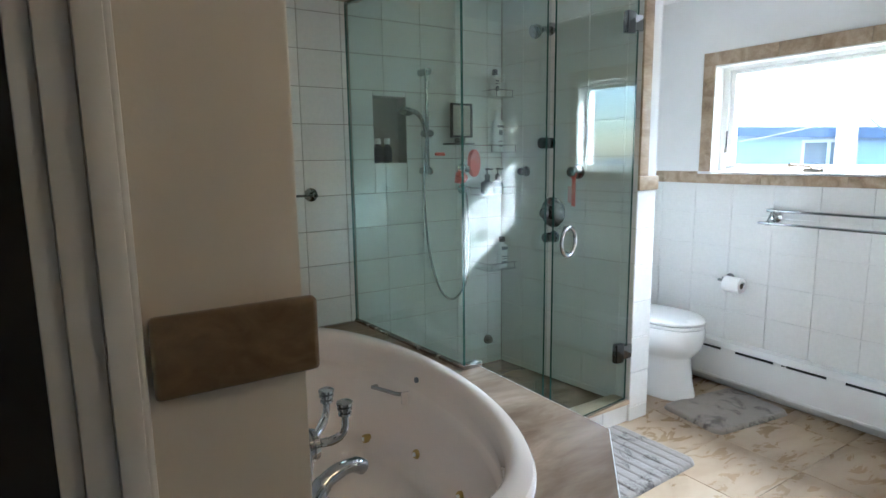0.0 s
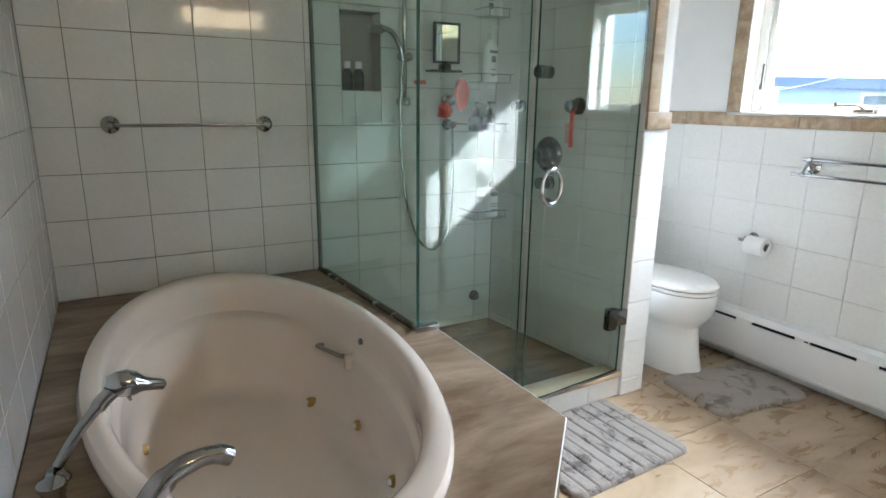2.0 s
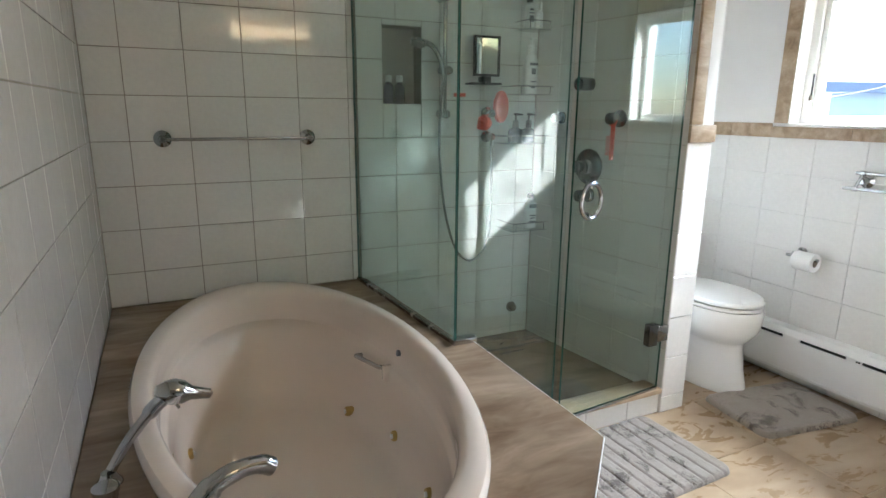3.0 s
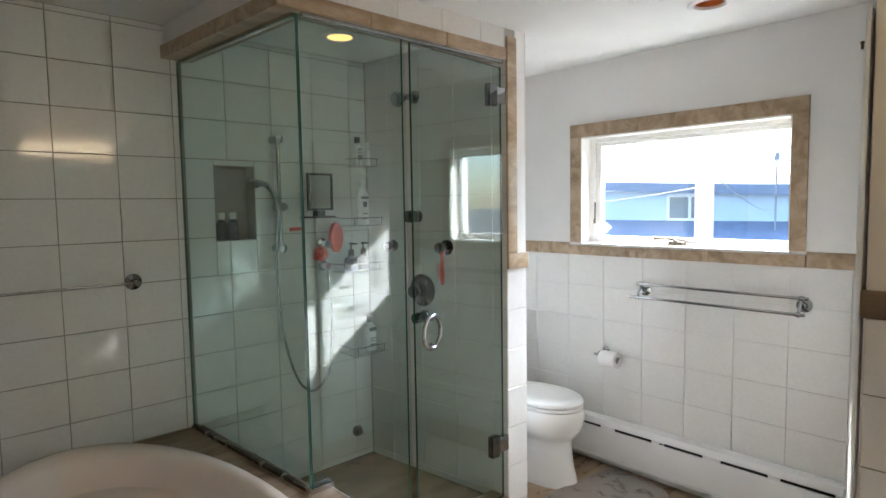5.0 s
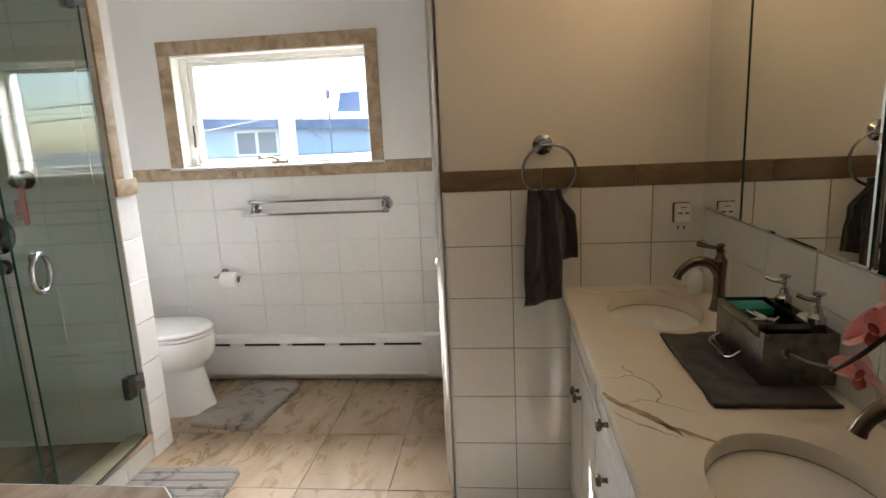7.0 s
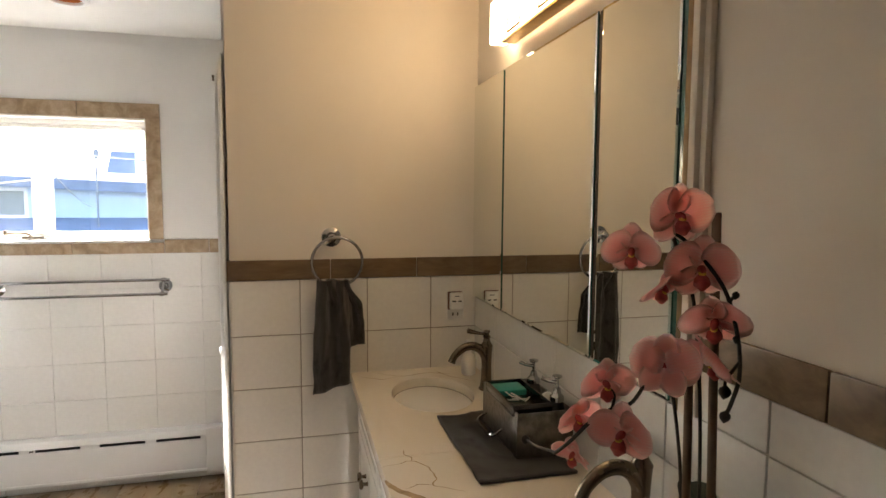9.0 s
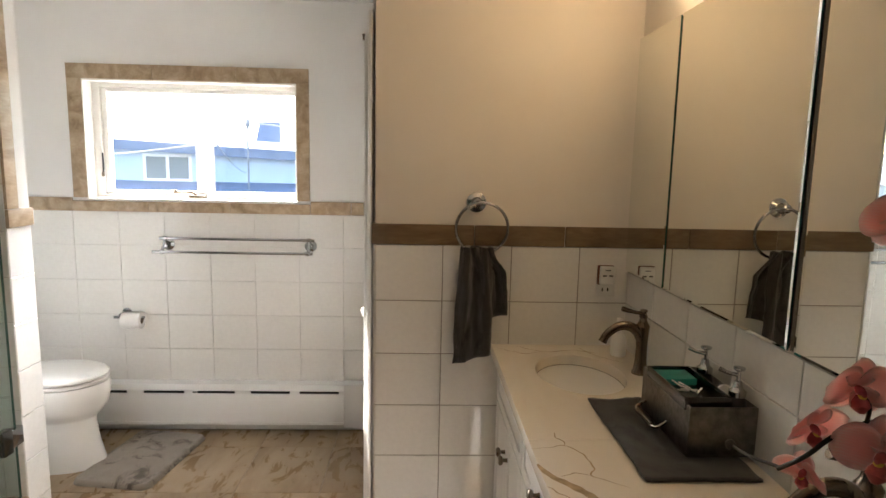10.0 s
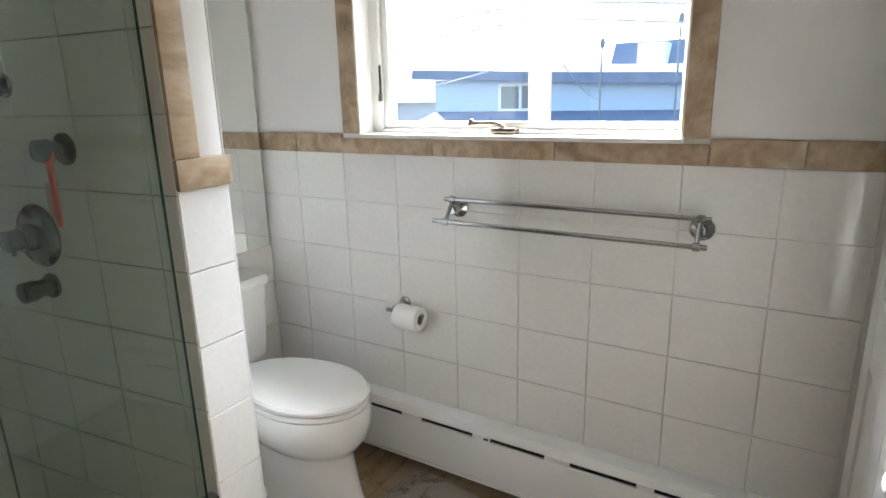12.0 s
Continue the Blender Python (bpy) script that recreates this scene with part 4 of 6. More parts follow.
def shelf(x0, x1, y0, z, label):
    t = thing("corner_shelf", ((x0 + x1) / 2, y0, z), label, "shelf")
    part("tray", B(x0, y0, z - 0.006, x1, NORTH - 0.001, z, 0.002), CLEARPLASTIC, t)
    part("guard_rail", T(smooth_path([(x0 + 0.004, NORTH - 0.004, z + 0.04), (x0 + 0.004, y0 + 0.02, z + 0.04), (x0 + 0.025, y0 + 0.004, z + 0.04), (x1 - 0.004, y0 + 0.004, z + 0.04)], 4), 0.003, 8), CHROME, t)
    for k in (0.1, 0.9):
        part("post", T([(x0 + (x1 - x0) * k, y0 + 0.004, z), (x0 + (x1 - x0) * k, y0 + 0.004, z + 0.04)], 0.0025, 8), CHROME, t)


shelf(3.575, 3.728, 4.02, 1.825, "small clear acrylic corner shelf with thin rail")
shelf(3.50, 3.728, 3.98, 1.492, "clear acrylic corner shelf holding shampoo")
shelf(3.50, 3.728, 3.98, 0.760, "low clear acrylic corner shelf holding a bottle")
shelf(3.46, 3.728, 4.00, 1.235, "clear acrylic corner shelf with dark pump bottles")
t = bottle((3.605, 4.06, 1.826), 0.024, 0.125, 0.014, (BOTTLE, BLACK), "white shampoo bottle with a black cap")
printed(t, 3.605, 4.036, 1.826, 0.016, ((0.03, 0.8, 0.03), (0.07, 1.0, 0.006), (0.085, 0.7, 0.01)), LABEL)
t = bottle((3.672, 4.06, 1.826), 0.016, 0.10, 0.008, (BOTTLE, BOTTLE), "slim white bottle on the top shelf")
t = bottle((3.62, 4.05, 1.493), 0.042, 0.215, 0.014, (BOTTLE, BOTTLE), "tall white pump bottle with dark lettering", 0.7, True)
printed(t, 3.62, 4.0195, 1.493, 0.028, ((0.03, 0.5, 0.012), (0.10, 0.45, 0.03), (0.145, 0.9, 0.014), (0.06, 0.6, 0.006)), LABEL)
t = bottle((3.655, 4.05, 0.761), 0.038, 0.165, 0.016, (BOTTLE, BLACK), "white conditioner bottle with a dark cap", 0.7)
printed(t, 3.655, 4.022, 0.761, 0.027, ((0.115, 0.9, 0.022), (0.03, 0.8, 0.012), (0.055, 0.7, 0.006), (0.07, 0.8, 0.006)), LABEL)
bottle((3.545, 4.06, 1.236), 0.040, 0.085, 0.014, (NAVY, BLACK), "squat dark blue pump bottle", 1.0, True)
bottle((3.635, 4.07, 1.236), 0.034, 0.085, 0.014, (NAVY, BLACK), "squat dark blue pump bottle", 1.0, True)
bottle((2.872, NORTH + 0.055, NZ0 + 0.001), 0.026, 0.105, 0.014, (NAVY, BOTTLE), "dark bottle with a white cap in the niche")
bottle((2.932, NORTH + 0.055, NZ0 + 0.001), 0.027, 0.105, 0.014, (NAVY, BOTTLE), "dark bottle with a white cap in the niche")
mir = thing("shaving_mirror", (3.368, NORTH - 0.05, 1.55), "black framed shaving mirror on the shower wall", "mirror")
mx0, mx1, mz0, mz1, my = 3.290, 3.442, 1.578, 1.778, NORTH - 0.075
bm = bmesh.new()
for a, b, cz, d in ((mx0, mx1, mz0, mz0 + 0.012), (mx0, mx1, mz1 - 0.012, mz1)):
    box(bm, a, my - 0.008, cz, b, my + 0.012, d, 0.002)
for a, b in ((mx0, mx0 + 0.012), (mx1 - 0.012, mx1)):
    box(bm, a, my - 0.008, mz0 + 0.012, b, my + 0.012, mz1 - 0.012, 0.002)
part("frame", bm, BLACK, mir)
part("mirror_glass", B(mx0 + 0.011, my - 0.002, mz0 + 0.011, mx1 - 0.011, my + 0.004, mz1 - 0.011), MIRROR, mir)
part("neck", B(3.345, my - 0.004, 1.548, 3.392, my + 0.05, 1.577, 0.003), BLACK, mir)
part("ledge", B(3.28, my - 0.015, 1.536, 3.452, NORTH - 0.001, 1.547, 0.003), BLACK, mir)

# ---------------------------------------------------------------- toilet
toi = thing("toilet", (4.388, 3.4, 0), "white two piece toilet with its lid closed", "toilet")


def egg(cy, a, bf, bb, z, n=40, cx=4.372):
    pts = []
    for i in range(n):
        t = 2 * math.pi * i / n
        s, c2 = math.sin(t), math.cos(t)
        pts.append(Vector((cx + a * c2, cy + (bb * 1.38 if s > 0 else bf) * s, z * 1.083)))
    return pts


bm = bmesh.new()
rings(bm, [egg(cy, a, bf, bb, z) for cy, a, bf, bb, z in (
    (3.36, 0.132, 0.236, 0.24, 0.0), (3.36, 0.130, 0.233, 0.24, 0.02), (3.365, 0.122, 0.215, 0.24, 0.10), (3.368, 0.115, 0.203, 0.24, 0.19), (3.368, 0.114, 0.201, 0.24, 0.228), (3.365, 0.122, 0.206, 0.24, 0.243), (3.355, 0.150, 0.224, 0.24, 0.268), (3.345, 0.174, 0.240, 0.24, 0.305), (3.345, 0.187, 0.250, 0.24, 0.352), (3.345, 0.188, 0.251, 0.24, 0.392), (3.345, 0.182, 0.245, 0.235, 0.408))])
bowl = part("bowl", bm, PORCELAIN, toi)
bm = bmesh.new()
rings(bm, [egg(3.345, a, bf, 0.225, z) for a, bf, z in ((0.178, 0.240, 0.4095), (0.184, 0.247, 0.414), (0.184, 0.247, 0.424), (0.180, 0.243, 0.428))])
part("seat", bm, PORCELAIN, toi)
bm = bmesh.new()
rings(bm, [egg(3.345, a, bf, bb, z) for a, bf, bb, z in ((0.178, 0.241, 0.22, 0.4315), (0.185, 0.249, 0.226, 0.436), (0.185, 0.249, 0.226, 0.446), (0.176, 0.238, 0.22, 0.455), (0.11, 0.17, 0.15, 0.460), (0.02, 0.03, 0.03, 0.461))])
part("lid", bm, PORCELAIN, toi)


def rr(cx, cy, hx, hy, r, z, n=5):
    """A rounded rectangle."""
    pts = []
    for sx, sy, a0 in ((1, 1, 0), (-1, 1, 90), (-1, -1, 180), (1, -1, 270)):
        for i in range(n + 1):
            a = radians(a0 + 90 * i / n)
            pts.append(Vector((cx + sx * (hx - r) + r * math.cos(a), cy + sy * (hy - r) + r * math.sin(a), z)))
    return pts


bm = bmesh.new()
rings(bm, [rr(4.378, 3.800, hx, hy, 0.03, z) for hx, hy, z in ((0.155, 0.072, 0.455), (0.168, 0.080, 0.475), (0.180, 0.084, 0.62), (0.190, 0.086, 0.765))])
part("tank", bm, PORCELAIN, toi)
bm = bmesh.new()
rings(bm, [rr(4.378, 3.794, hx, hy, 0.03, z) for hx, hy, z in ((0.195, 0.091, 0.766), (0.200, 0.094, 0.773), (0.200, 0.094, 0.796), (0.192, 0.088, 0.806))])
part("tank_lid", bm, PORCELAIN, toi)
part("flush_lever", T([(4.25, 3.717, 0.715), (4.25, 3.697, 0.715), (4.31, 3.692, 0.708)], [0.009, 0.008, 0.005], 10), CHROME, toi)
part("pedestal_back", B(4.290, 3.52, 0.0, 4.454, 3.83, 0.454, 0.02, 3), PORCELAIN, toi)
bin_ = thing("waste_bin", (4.09, 3.36, 0), "small white waste bin beside the toilet", "waste bin")
part("body", L((4.072, 3.36, 0), (0, 0, 1), [(0, 0.050), (0.01, 0.055), (0.20, 0.062), (0.205, 0.066), (0.22, 0.066), (0.226, 0.055)]), BOTTLE, bin_)

am = thing("wall_mirror", (4.36, ALCOVE, 0.9), "tall frameless mirror above the toilet", "mirror")
part("mirror_glass", B(4.10, ALCOVE - 0.024, 0.86, EAST - 0.022, ALCOVE - 0.008, 1.96, 0.006, 1), MIRROR, am)
part("backing", B(4.11, ALCOVE - 0.0079, 0.87, EAST - 0.03, ALCOVE - 0.0065, 1.95), LABEL, am)

# toilet paper and double towel bar on the window wall
tp = thing("paper_holder", (EAST, 3.14, 0.71), "chrome paper holder with a white toilet roll", "paper holder")
part("rosette", L((EAST, 3.172, 0.702), (-1, 0, 0), [(0, 0.026), (0.006, 0.026), (0.012, 0.016), (0.05, 0.012), (0.075, 0.012), (0.078, 0.008)]), CHROME, tp)
part("arm", T([(EAST - 0.068, 3.212, 0.690), (EAST - 0.068, 3.047, 0.690)], 0.008), CHROME, tp)
roll = tagged(finish(L((EAST - 0.068, 3.162, 0.674), (0, -1, 0), [(0, 0.022), (0.0, 0.046), (0.003, 0.048), (0.100, 0.048), (0.103, 0.046), (0.103, 0.021), (0.05, 0.0205), (0.02, 0.0205)]), "toilet_roll", PAPER), "white toilet paper roll on its holder", "toilet roll")
core = part("core", L((EAST - 0.068, 3.061, 0.674), (0, -1, 0), [(-0.06, 0.0205), (0, 0.0205), (0, 0.0185), (-0.06, 0.0185)]), painted("brown_card", (0.25, 0.2, 0.15), 0.9), roll)

tb = thing("double_towel_bar", (EAST, 2.48, 1.1), "double chrome towel bar under the window", "towel bar")
for y in (2.128, 2.922):
    part("rosette", L((EAST, y, 1.100), (-1, 0, 0), [(0, 0.034), (0.005, 0.034), (0.012, 0.026), (0.018, 0.018), (0.05, 0.014)]), CHROME, tb)
    part("bracket", T([(EAST - 0.045, y, 1.135), (EAST - 0.10, y, 1.065)], 0.007), CHROME, tb)
for x, z, e in ((EAST - 0.048, 1.137, 0.0), (EAST - 0.098, 1.068, 0.02)):
    part("bar", T([(x, 2.100, z), (x, 2.952 + e, z)], 0.0078), CHROME, tb)
    for y in (2.128, 2.922):
        part("collar", L((x, y - 0.012, z), (0, 1, 0), [(0, 0.009), (0.003, 0.012), (0.021, 0.012), (0.024, 0.009)], 14), CHROME, tb)


# ---------------------------------------------------------------- mats
def mat_thing(name, cx, cy, w, h, rot, material_, label, ribs=0, thick=0.018, seed=1):
    rnd = random.Random(seed)
    nx, ny = (150 if ribs else 60), 48
    bm = bmesh.new()
    r = 0.05
    vs = {}
    for i in range(nx + 1):
        for j in range(ny + 1):
            x, y = (i / nx - 0.5) * w, (j / ny - 0.5) * h
            ex, ey = max(0, abs(x) - (w / 2 - r)), max(0, abs(y) - (h / 2 - r))
            d = math.hypot(ex, ey)
            if ex > 0 and ey > 0 and d > 0:
                m = max(ex, ey)
                k = m / d
                x = math.copysign(w / 2 - r + ex * k, x)
                y = math.copysign(h / 2 - r + ey * k, y)
                d = m
            edge = math.sqrt(max(0.0, 1 - (max(0, d - (r - 0.014)) / 0.014) ** 2)) if d > r - 0.014 else 1.0
            z = 0.003 + thick * edge
            z += 0.0025 * noise.noise((x * 14 + seed, y * 14, 0)) * edge + 0.0012 * noise.noise((x * 60, y * 60, seed)) * edge
            if ribs:
                q = abs(((x / w + 0.5) * ribs) % 1.0 - 0.5)
                z -= 0.007 * max(0, (q - 0.38) / 0.12) * edge
            vs[i, j] = bm.verts.new((x, y, z))
    for i in range(nx):
        for j in range(ny):
            bm.faces.new((vs[i, j], vs[i + 1, j], vs[i + 1, j + 1], vs[i, j + 1]))
    rim = [vs[i, 0] for i in range(nx + 1)] + [vs[nx, j] for j in range(1, ny + 1)] + [vs[i, ny] for i in range(nx - 1, -1, -1)] + [vs[0, j] for j in range(ny - 1, 0, -1)]
    low = [bm.verts.new((v.co.x, v.co.y, 0.0005)) for v in rim]
    for k in range(len(rim)):
        bm.faces.new((rim[k], low[k], low[(k + 1) % len(rim)], rim[(k + 1) % len(rim)]))
    bm.faces.new(low)
    ob = tagged(finish(bm, name, material_, angle=60), label, "bath mat")
    ob.matrix_world = pose(cx, cy, 0.0, 0, 0, rot)
    return ob


mat_thing("bath_mat", 4.405, 2.945, 0.575, 0.405, -8, MATLIGHT, "grey plush bath mat in front of the toilet", seed=3)
mat_thing("bath_mat", 3.432, 2.913, 0.64, 0.485, 2, MATGREY, "grey ribbed bath mat in front of the shower", 11, seed=5)
mat_thing("bath_mat", 3.14, 1.54, 0.70, 0.50, 1, MATBROWN, "brown grey ribbed bath mat before the vanity", 12, seed=7)

# ---------------------------------------------------------------- vanity
VX0, VX1, VY = 1.98, 3.530, 1.212
van = thing("vanity_cabinet", (2.75, 1.0, 0), "white panelled double vanity cabinet with dark knobs", "vanity")
part("body", B(VX0, SOUTH + 0.008, 0.09, VX1, VY - 0.019, 0.874, 0.002), GLOSSWHITE, van)
part("toe_kick", B(VX0 + 0.01, SOUTH + 0.01, 0.0, VX1, VY - 0.07, 0.09), GLOSSWHITE, van)


def front(kind, x0, x1, z0, z1, knob):
    d = part(kind, B(x0, VY - 0.0188, z0, x1, VY - 0.006, z1, 0.002), GLOSSWHITE, van)
    f = 0.045 if z1 - z0 > 0.2 else 0.032
    bm = bmesh.new()
    for a, b, c, e in ((x0, x0 + f, z0, z1), (x1 - f, x1, z0, z1), (x0 + f, x1 - f, z0, z0 + f), (x0 + f, x1 - f, z1 - f, z1)):
        box(bm, a, VY - 0.0065, c, b, VY, e, 0.0015)
    part("frame", bm, GLOSSWHITE, d)
    part("raised_panel", B(x0 + f + 0.008, VY - 0.0065, z0 + f + 0.008, x1 - f - 0.008, VY - 0.002, z1 - f - 0.008, 0.003), GLOSSWHITE, d)
    if knob:
        part("knob", L((knob[0], VY, knob[1]), (0, 1, 0), [(0, 0.008), (0.004, 0.006), (0.014, 0.006), (0.017, 0.014), (0.024, 0.016), (0.029, 0.012)], 16), NICKEL, d, "dark pewter knob")


for a, b, m in ((2.985, 3.525, 3.255), (1.985, 2.495, 2.24)):
    front("false_front", a + 0.004, b - 0.004, 0.715, 0.862, None)
    front("cabinet_door", a + 0.004, m - 0.002, 0.10, 0.705, (m - 0.028, 0.62))
    front("cabinet_door", m + 0.002, b - 0.004, 0.10, 0.705, (m + 0.028, 0.62))
for z0, z1 in ((0.715, 0.862), (0.515, 0.705), (0.31, 0.505), (0.10, 0.30)):
    front("drawer", 2.50, 2.98, z0, z1, (2.74, (z0 + z1) / 2 + (0.03 if z0 < 0.7 else 0)))

# worktop with two oval cut-outs
CT, CB = 0.910, 0.876
SINKS = ((3.245, 0.985), (2.305, 0.985))
SA, SB = 0.185, 0.140


def slab_with_oval(bm, x0, y0, x1, y1, cx, cy):
    corners = [math.atan2(y - cy, x - cx) % (2 * math.pi) for x, y in ((x0, y0), (x1, y0), (x1, y1), (x0, y1))]
    an = sorted([2 * math.pi * i / 48 for i in range(48)] + corners)
    out, inn = [], []
    for a in an:
        c2, s2 = math.cos(a), math.sin(a)
        t = min(((x1 - cx) / c2 if c2 > 1e-9 else (x0 - cx) / c2 if c2 < -1e-9 else 9), ((y1 - cy) / s2 if s2 > 1e-9 else (y0 - cy) / s2 if s2 < -1e-9 else 9))
        out.append((cx + t * c2, cy + t * s2))
        k = 1 / math.hypot(c2 / SA, s2 / SB)
        inn.append((cx + k * c2, cy + k * s2))
    rings(bm, [[Vector((x, y, z)) for x, y in lp] for lp, z in ((out, CB), (out, CT - 0.002), ([(x + (cx - x) * 0.004, y + (cy - y) * 0.004) for x, y in out], CT), (inn, CT), ([(cx + (x - cx) * 0.985, cy + (y - cy) * 0.985) for x, y in inn], CT - 0.004), ([(cx + (x - cx) * 0.985, cy + (y - cy) * 0.985) for x, y in inn], CB))], closed=True)


bm = bmesh.new()
slab_with_oval(bm, 2.78, SOUTH + 0.008, SIDE - 0.002, 1.237, *SINKS[0])
slab_with_oval(bm, 1.965, SOUTH + 0.008, 2.78, 1.237, *SINKS[1])
top = solid("vanity_worktop", bm, QUARTZ, "cream quartz worktop with brown veins", "worktop")
rng = random.Random(11)


def vein(pts, w):
    """A thin stained vein lying on the worktop."""
    pts = smooth_path([Vector((x, y, CT)) for x, y in pts], 7)
    bm = bmesh.new()
    prev = None
    for i, p in enumerate(pts):
        d = (pts[min(i + 1, len(pts) - 1)] - pts[max(i - 1, 0)]).normalized()
        nrm = Vector((-d.y, d.x, 0))
        j = Vector((noise.noise((p.x * 40, p.y * 40, 1)), noise.noise((p.x * 40, p.y * 40, 7)), 0)) * 0.006
        k = w * (0.55 + 0.9 * abs(noise.noise((p.x * 25, p.y * 25, 3)))) * math.sin(math.pi * (0.08 + 0.84 * i / (len(pts) - 1)))
        a, b = bm.verts.new(p + j + nrm * k + Vector((0, 0, 0.0006))), bm.verts.new(p + j - nrm * k + Vector((0, 0, 0.0006)))
        if prev:
            bm.faces.new((prev[0], prev[1], b, a))
        prev = (a, b)
    part("vein", bm, VEIN, top)


vein([(2.735, 1.236), (2.742, 1.19), (2.75, 1.159), (2.71, 1.125), (2.668, 1.118), (2.64, 1.12), (2.615, 1.131), (2.59, 1.10), (2.564, 1.062)], 0.0024)
vein([(2.816, 1.166), (2.79, 1.168), (2.77, 1.155), (2.75, 1.159)], 0.0022)
vein([(2.609, 1.20), (2.622, 1.165), (2.618, 1.135)], 0.0014)
vein([(2.66, 1.237), (2.62, 1.222), (2.566, 1.177), (2.52, 1.145), (2.475, 1.12)], 0.014)
vein([(2.535, 1.16), (2.50, 1.125), (2.47, 1.09), (2.445, 1.06)], 0.010)
vein([(2.57, 1.235), (2.53, 1.20), (2.50, 1.165), (2.47, 1.13)], 0.0028)
vein([(3.53, 1.15), (3.46, 1.06), (3.48, 0.95), (3.44, 0.86)], 0.003)
vein([(3.50, 1.22), (3.44, 1.14), (3.45, 1.08)], 0.003)
vein([(3.52, 0.92), (3.42, 0.88), (3.34, 0.80)], 0.0025)
vein([(2.13, 0.95), (2.08, 1.05), (2.05, 1.20)], 0.0025)
vein([(2.12, 0.92), (2.09, 0.85), (2.02, 0.80)], 0.006)
for cx, cy in SINKS:
    s = thing("sink_basin", (cx, cy, 0.8), "oval biscuit undermount sink", "sink", "vanity sinks")
    bm = bmesh.new()
    rings(bm, [circle((cx, cy, z), (1, 0, 0), (0, 1, 0), SA * k, SB * k, 48) for k, z in ((1.12, 0.8757), (0.982, 0.8755), (0.975, 0.868), (0.955, 0.85), (0.86, 0.80), (0.65, 0.768), (0.35, 0.757), (0.10, 0.754))], cap0=False)
    part("bowl", bm, SINKMAT, s)
    part("drain", L((cx, cy, 0.7545), (0, 0, 1), [(0, 0.022), (0.003, 0.022), (0.004, 0.014)]), NICKEL, s)
    part("overflow_hole", L((cx, cy + SB * 0.90, 0.832), (0, -1, -0.3), [(0, 0.008), (0.002, 0.008)], 12), BLACK, s)


def vanity_faucet(x, y):
    t = thing("vanity_faucet", (x, y, CT), "bronze nickel single hole faucet with arched spout", "faucet", "vanity faucets")
    part("base", L((x, y, CT), (0, 0, 1), [(0, 0.027), (0.006, 0.027), (0.010, 0.023), (0.04, 0.0185), (0.09, 0.0175), (0.13, 0.0195), (0.152, 0.021), (0.157, 0.022), (0.162, 0.019), (0.172, 0.013), (0.184, 0.0105)]), NICKEL, t)
    arc = smooth_path([(x, y - 0.002, CT + 0.105), (x, y + 0.018, CT + 0.140), (x, y + 0.050, CT + 0.157), (x, y + 0.085, CT + 0.152), (x, y + 0.115, CT + 0.128), (x, y + 0.128, CT + 0.104)])
    part("spout", T(arc, [0.018 - 0.0055 * min(1, i / (0.8 * len(arc))) + (0.0015 if i > len(arc) - 3 else 0) for i in range(len(arc))], 16), NICKEL, t)
    h = part("handle", L((x, y, CT + 0.183), (0, 0, 1), [(0, 0.010), (0.003, 0.0135), (0.008, 0.0135), (0.011, 0.009), (0.018, 0.0085), (0.023, 0.0125), (0.027, 0.0115), (0.029, 0.004)]), NICKEL, t)
    part("lever", T([(x, y + 0.004, CT + 0.198), (x, y + 0.025, CT + 0.201), (x, y + 0.050, CT + 0.207), (x, y + 0.070, CT + 0.213)], [0.0055, 0.0055, 0.0075, 0.0085], 12), NICKEL, h)


vanity_faucet(3.246, 0.790)
vanity_faucet(2.300, 0.790)

# mirrored cabinet
mc = thing("mirror_cabinet", (2.9, SOUTH, 1.2), "wide three door mirror cabinet over the vanity", "mirror cabinet")
part("carcass", B(2.262, SOUTH + 0.0005, 1.205, SIDE - 0.003, SOUTH + 0.004, 2.005), painted("dull_brown_metal", (0.10, 0.085, 0.065), 0.4, 0.1), mc)


def mirror_door(x0, x1, ajar, out=0.010):
    """A frameless mirror with bevelled edges, hinged at its far side."""
    z0, z1, e, t = 1.196, 2.013, 0.006, 0.006
    w = x1 - x0
    bm = bmesh.new()
    rings(bm, [[Vector((a, y, c)) for a, c in ((-w + i, z0 + i), (-i, z0 + i), (-i, z1 - i), (-w + i, z1 - i))] for y, i in ((0.0, 0.0), (t - 0.0012, 0.0), (t, e))])
    bmesh.ops.transform(bm, matrix=pose(x1, SOUTH + out, 0, 0, 0, -ajar), verts=bm.verts[:])
    d = part("mirror_door", bm, MIRROR, mc, "frameless bevelled mirror door")
    d.data.shade_flat()
    d.data.materials.append(GLASS_EDGE)
    for f in d.data.polygons:
        if abs(f.normal.y) < 0.5:
            f.material_index = 1
    bm = box(bmesh.new(), -w + 0.004, -0.005, z0 + 0.004, -0.004, -0.0005, z1 - 0.004)
    bmesh.ops.transform(bm, matrix=pose(x1, SOUTH + out, 0, 0, 0, -ajar), verts=bm.verts[:])
    part("door_back", bm, painted("brown_door_backing", (0.055, 0.045, 0.035), 0.35, 0.1), d, "dark brown door backing")


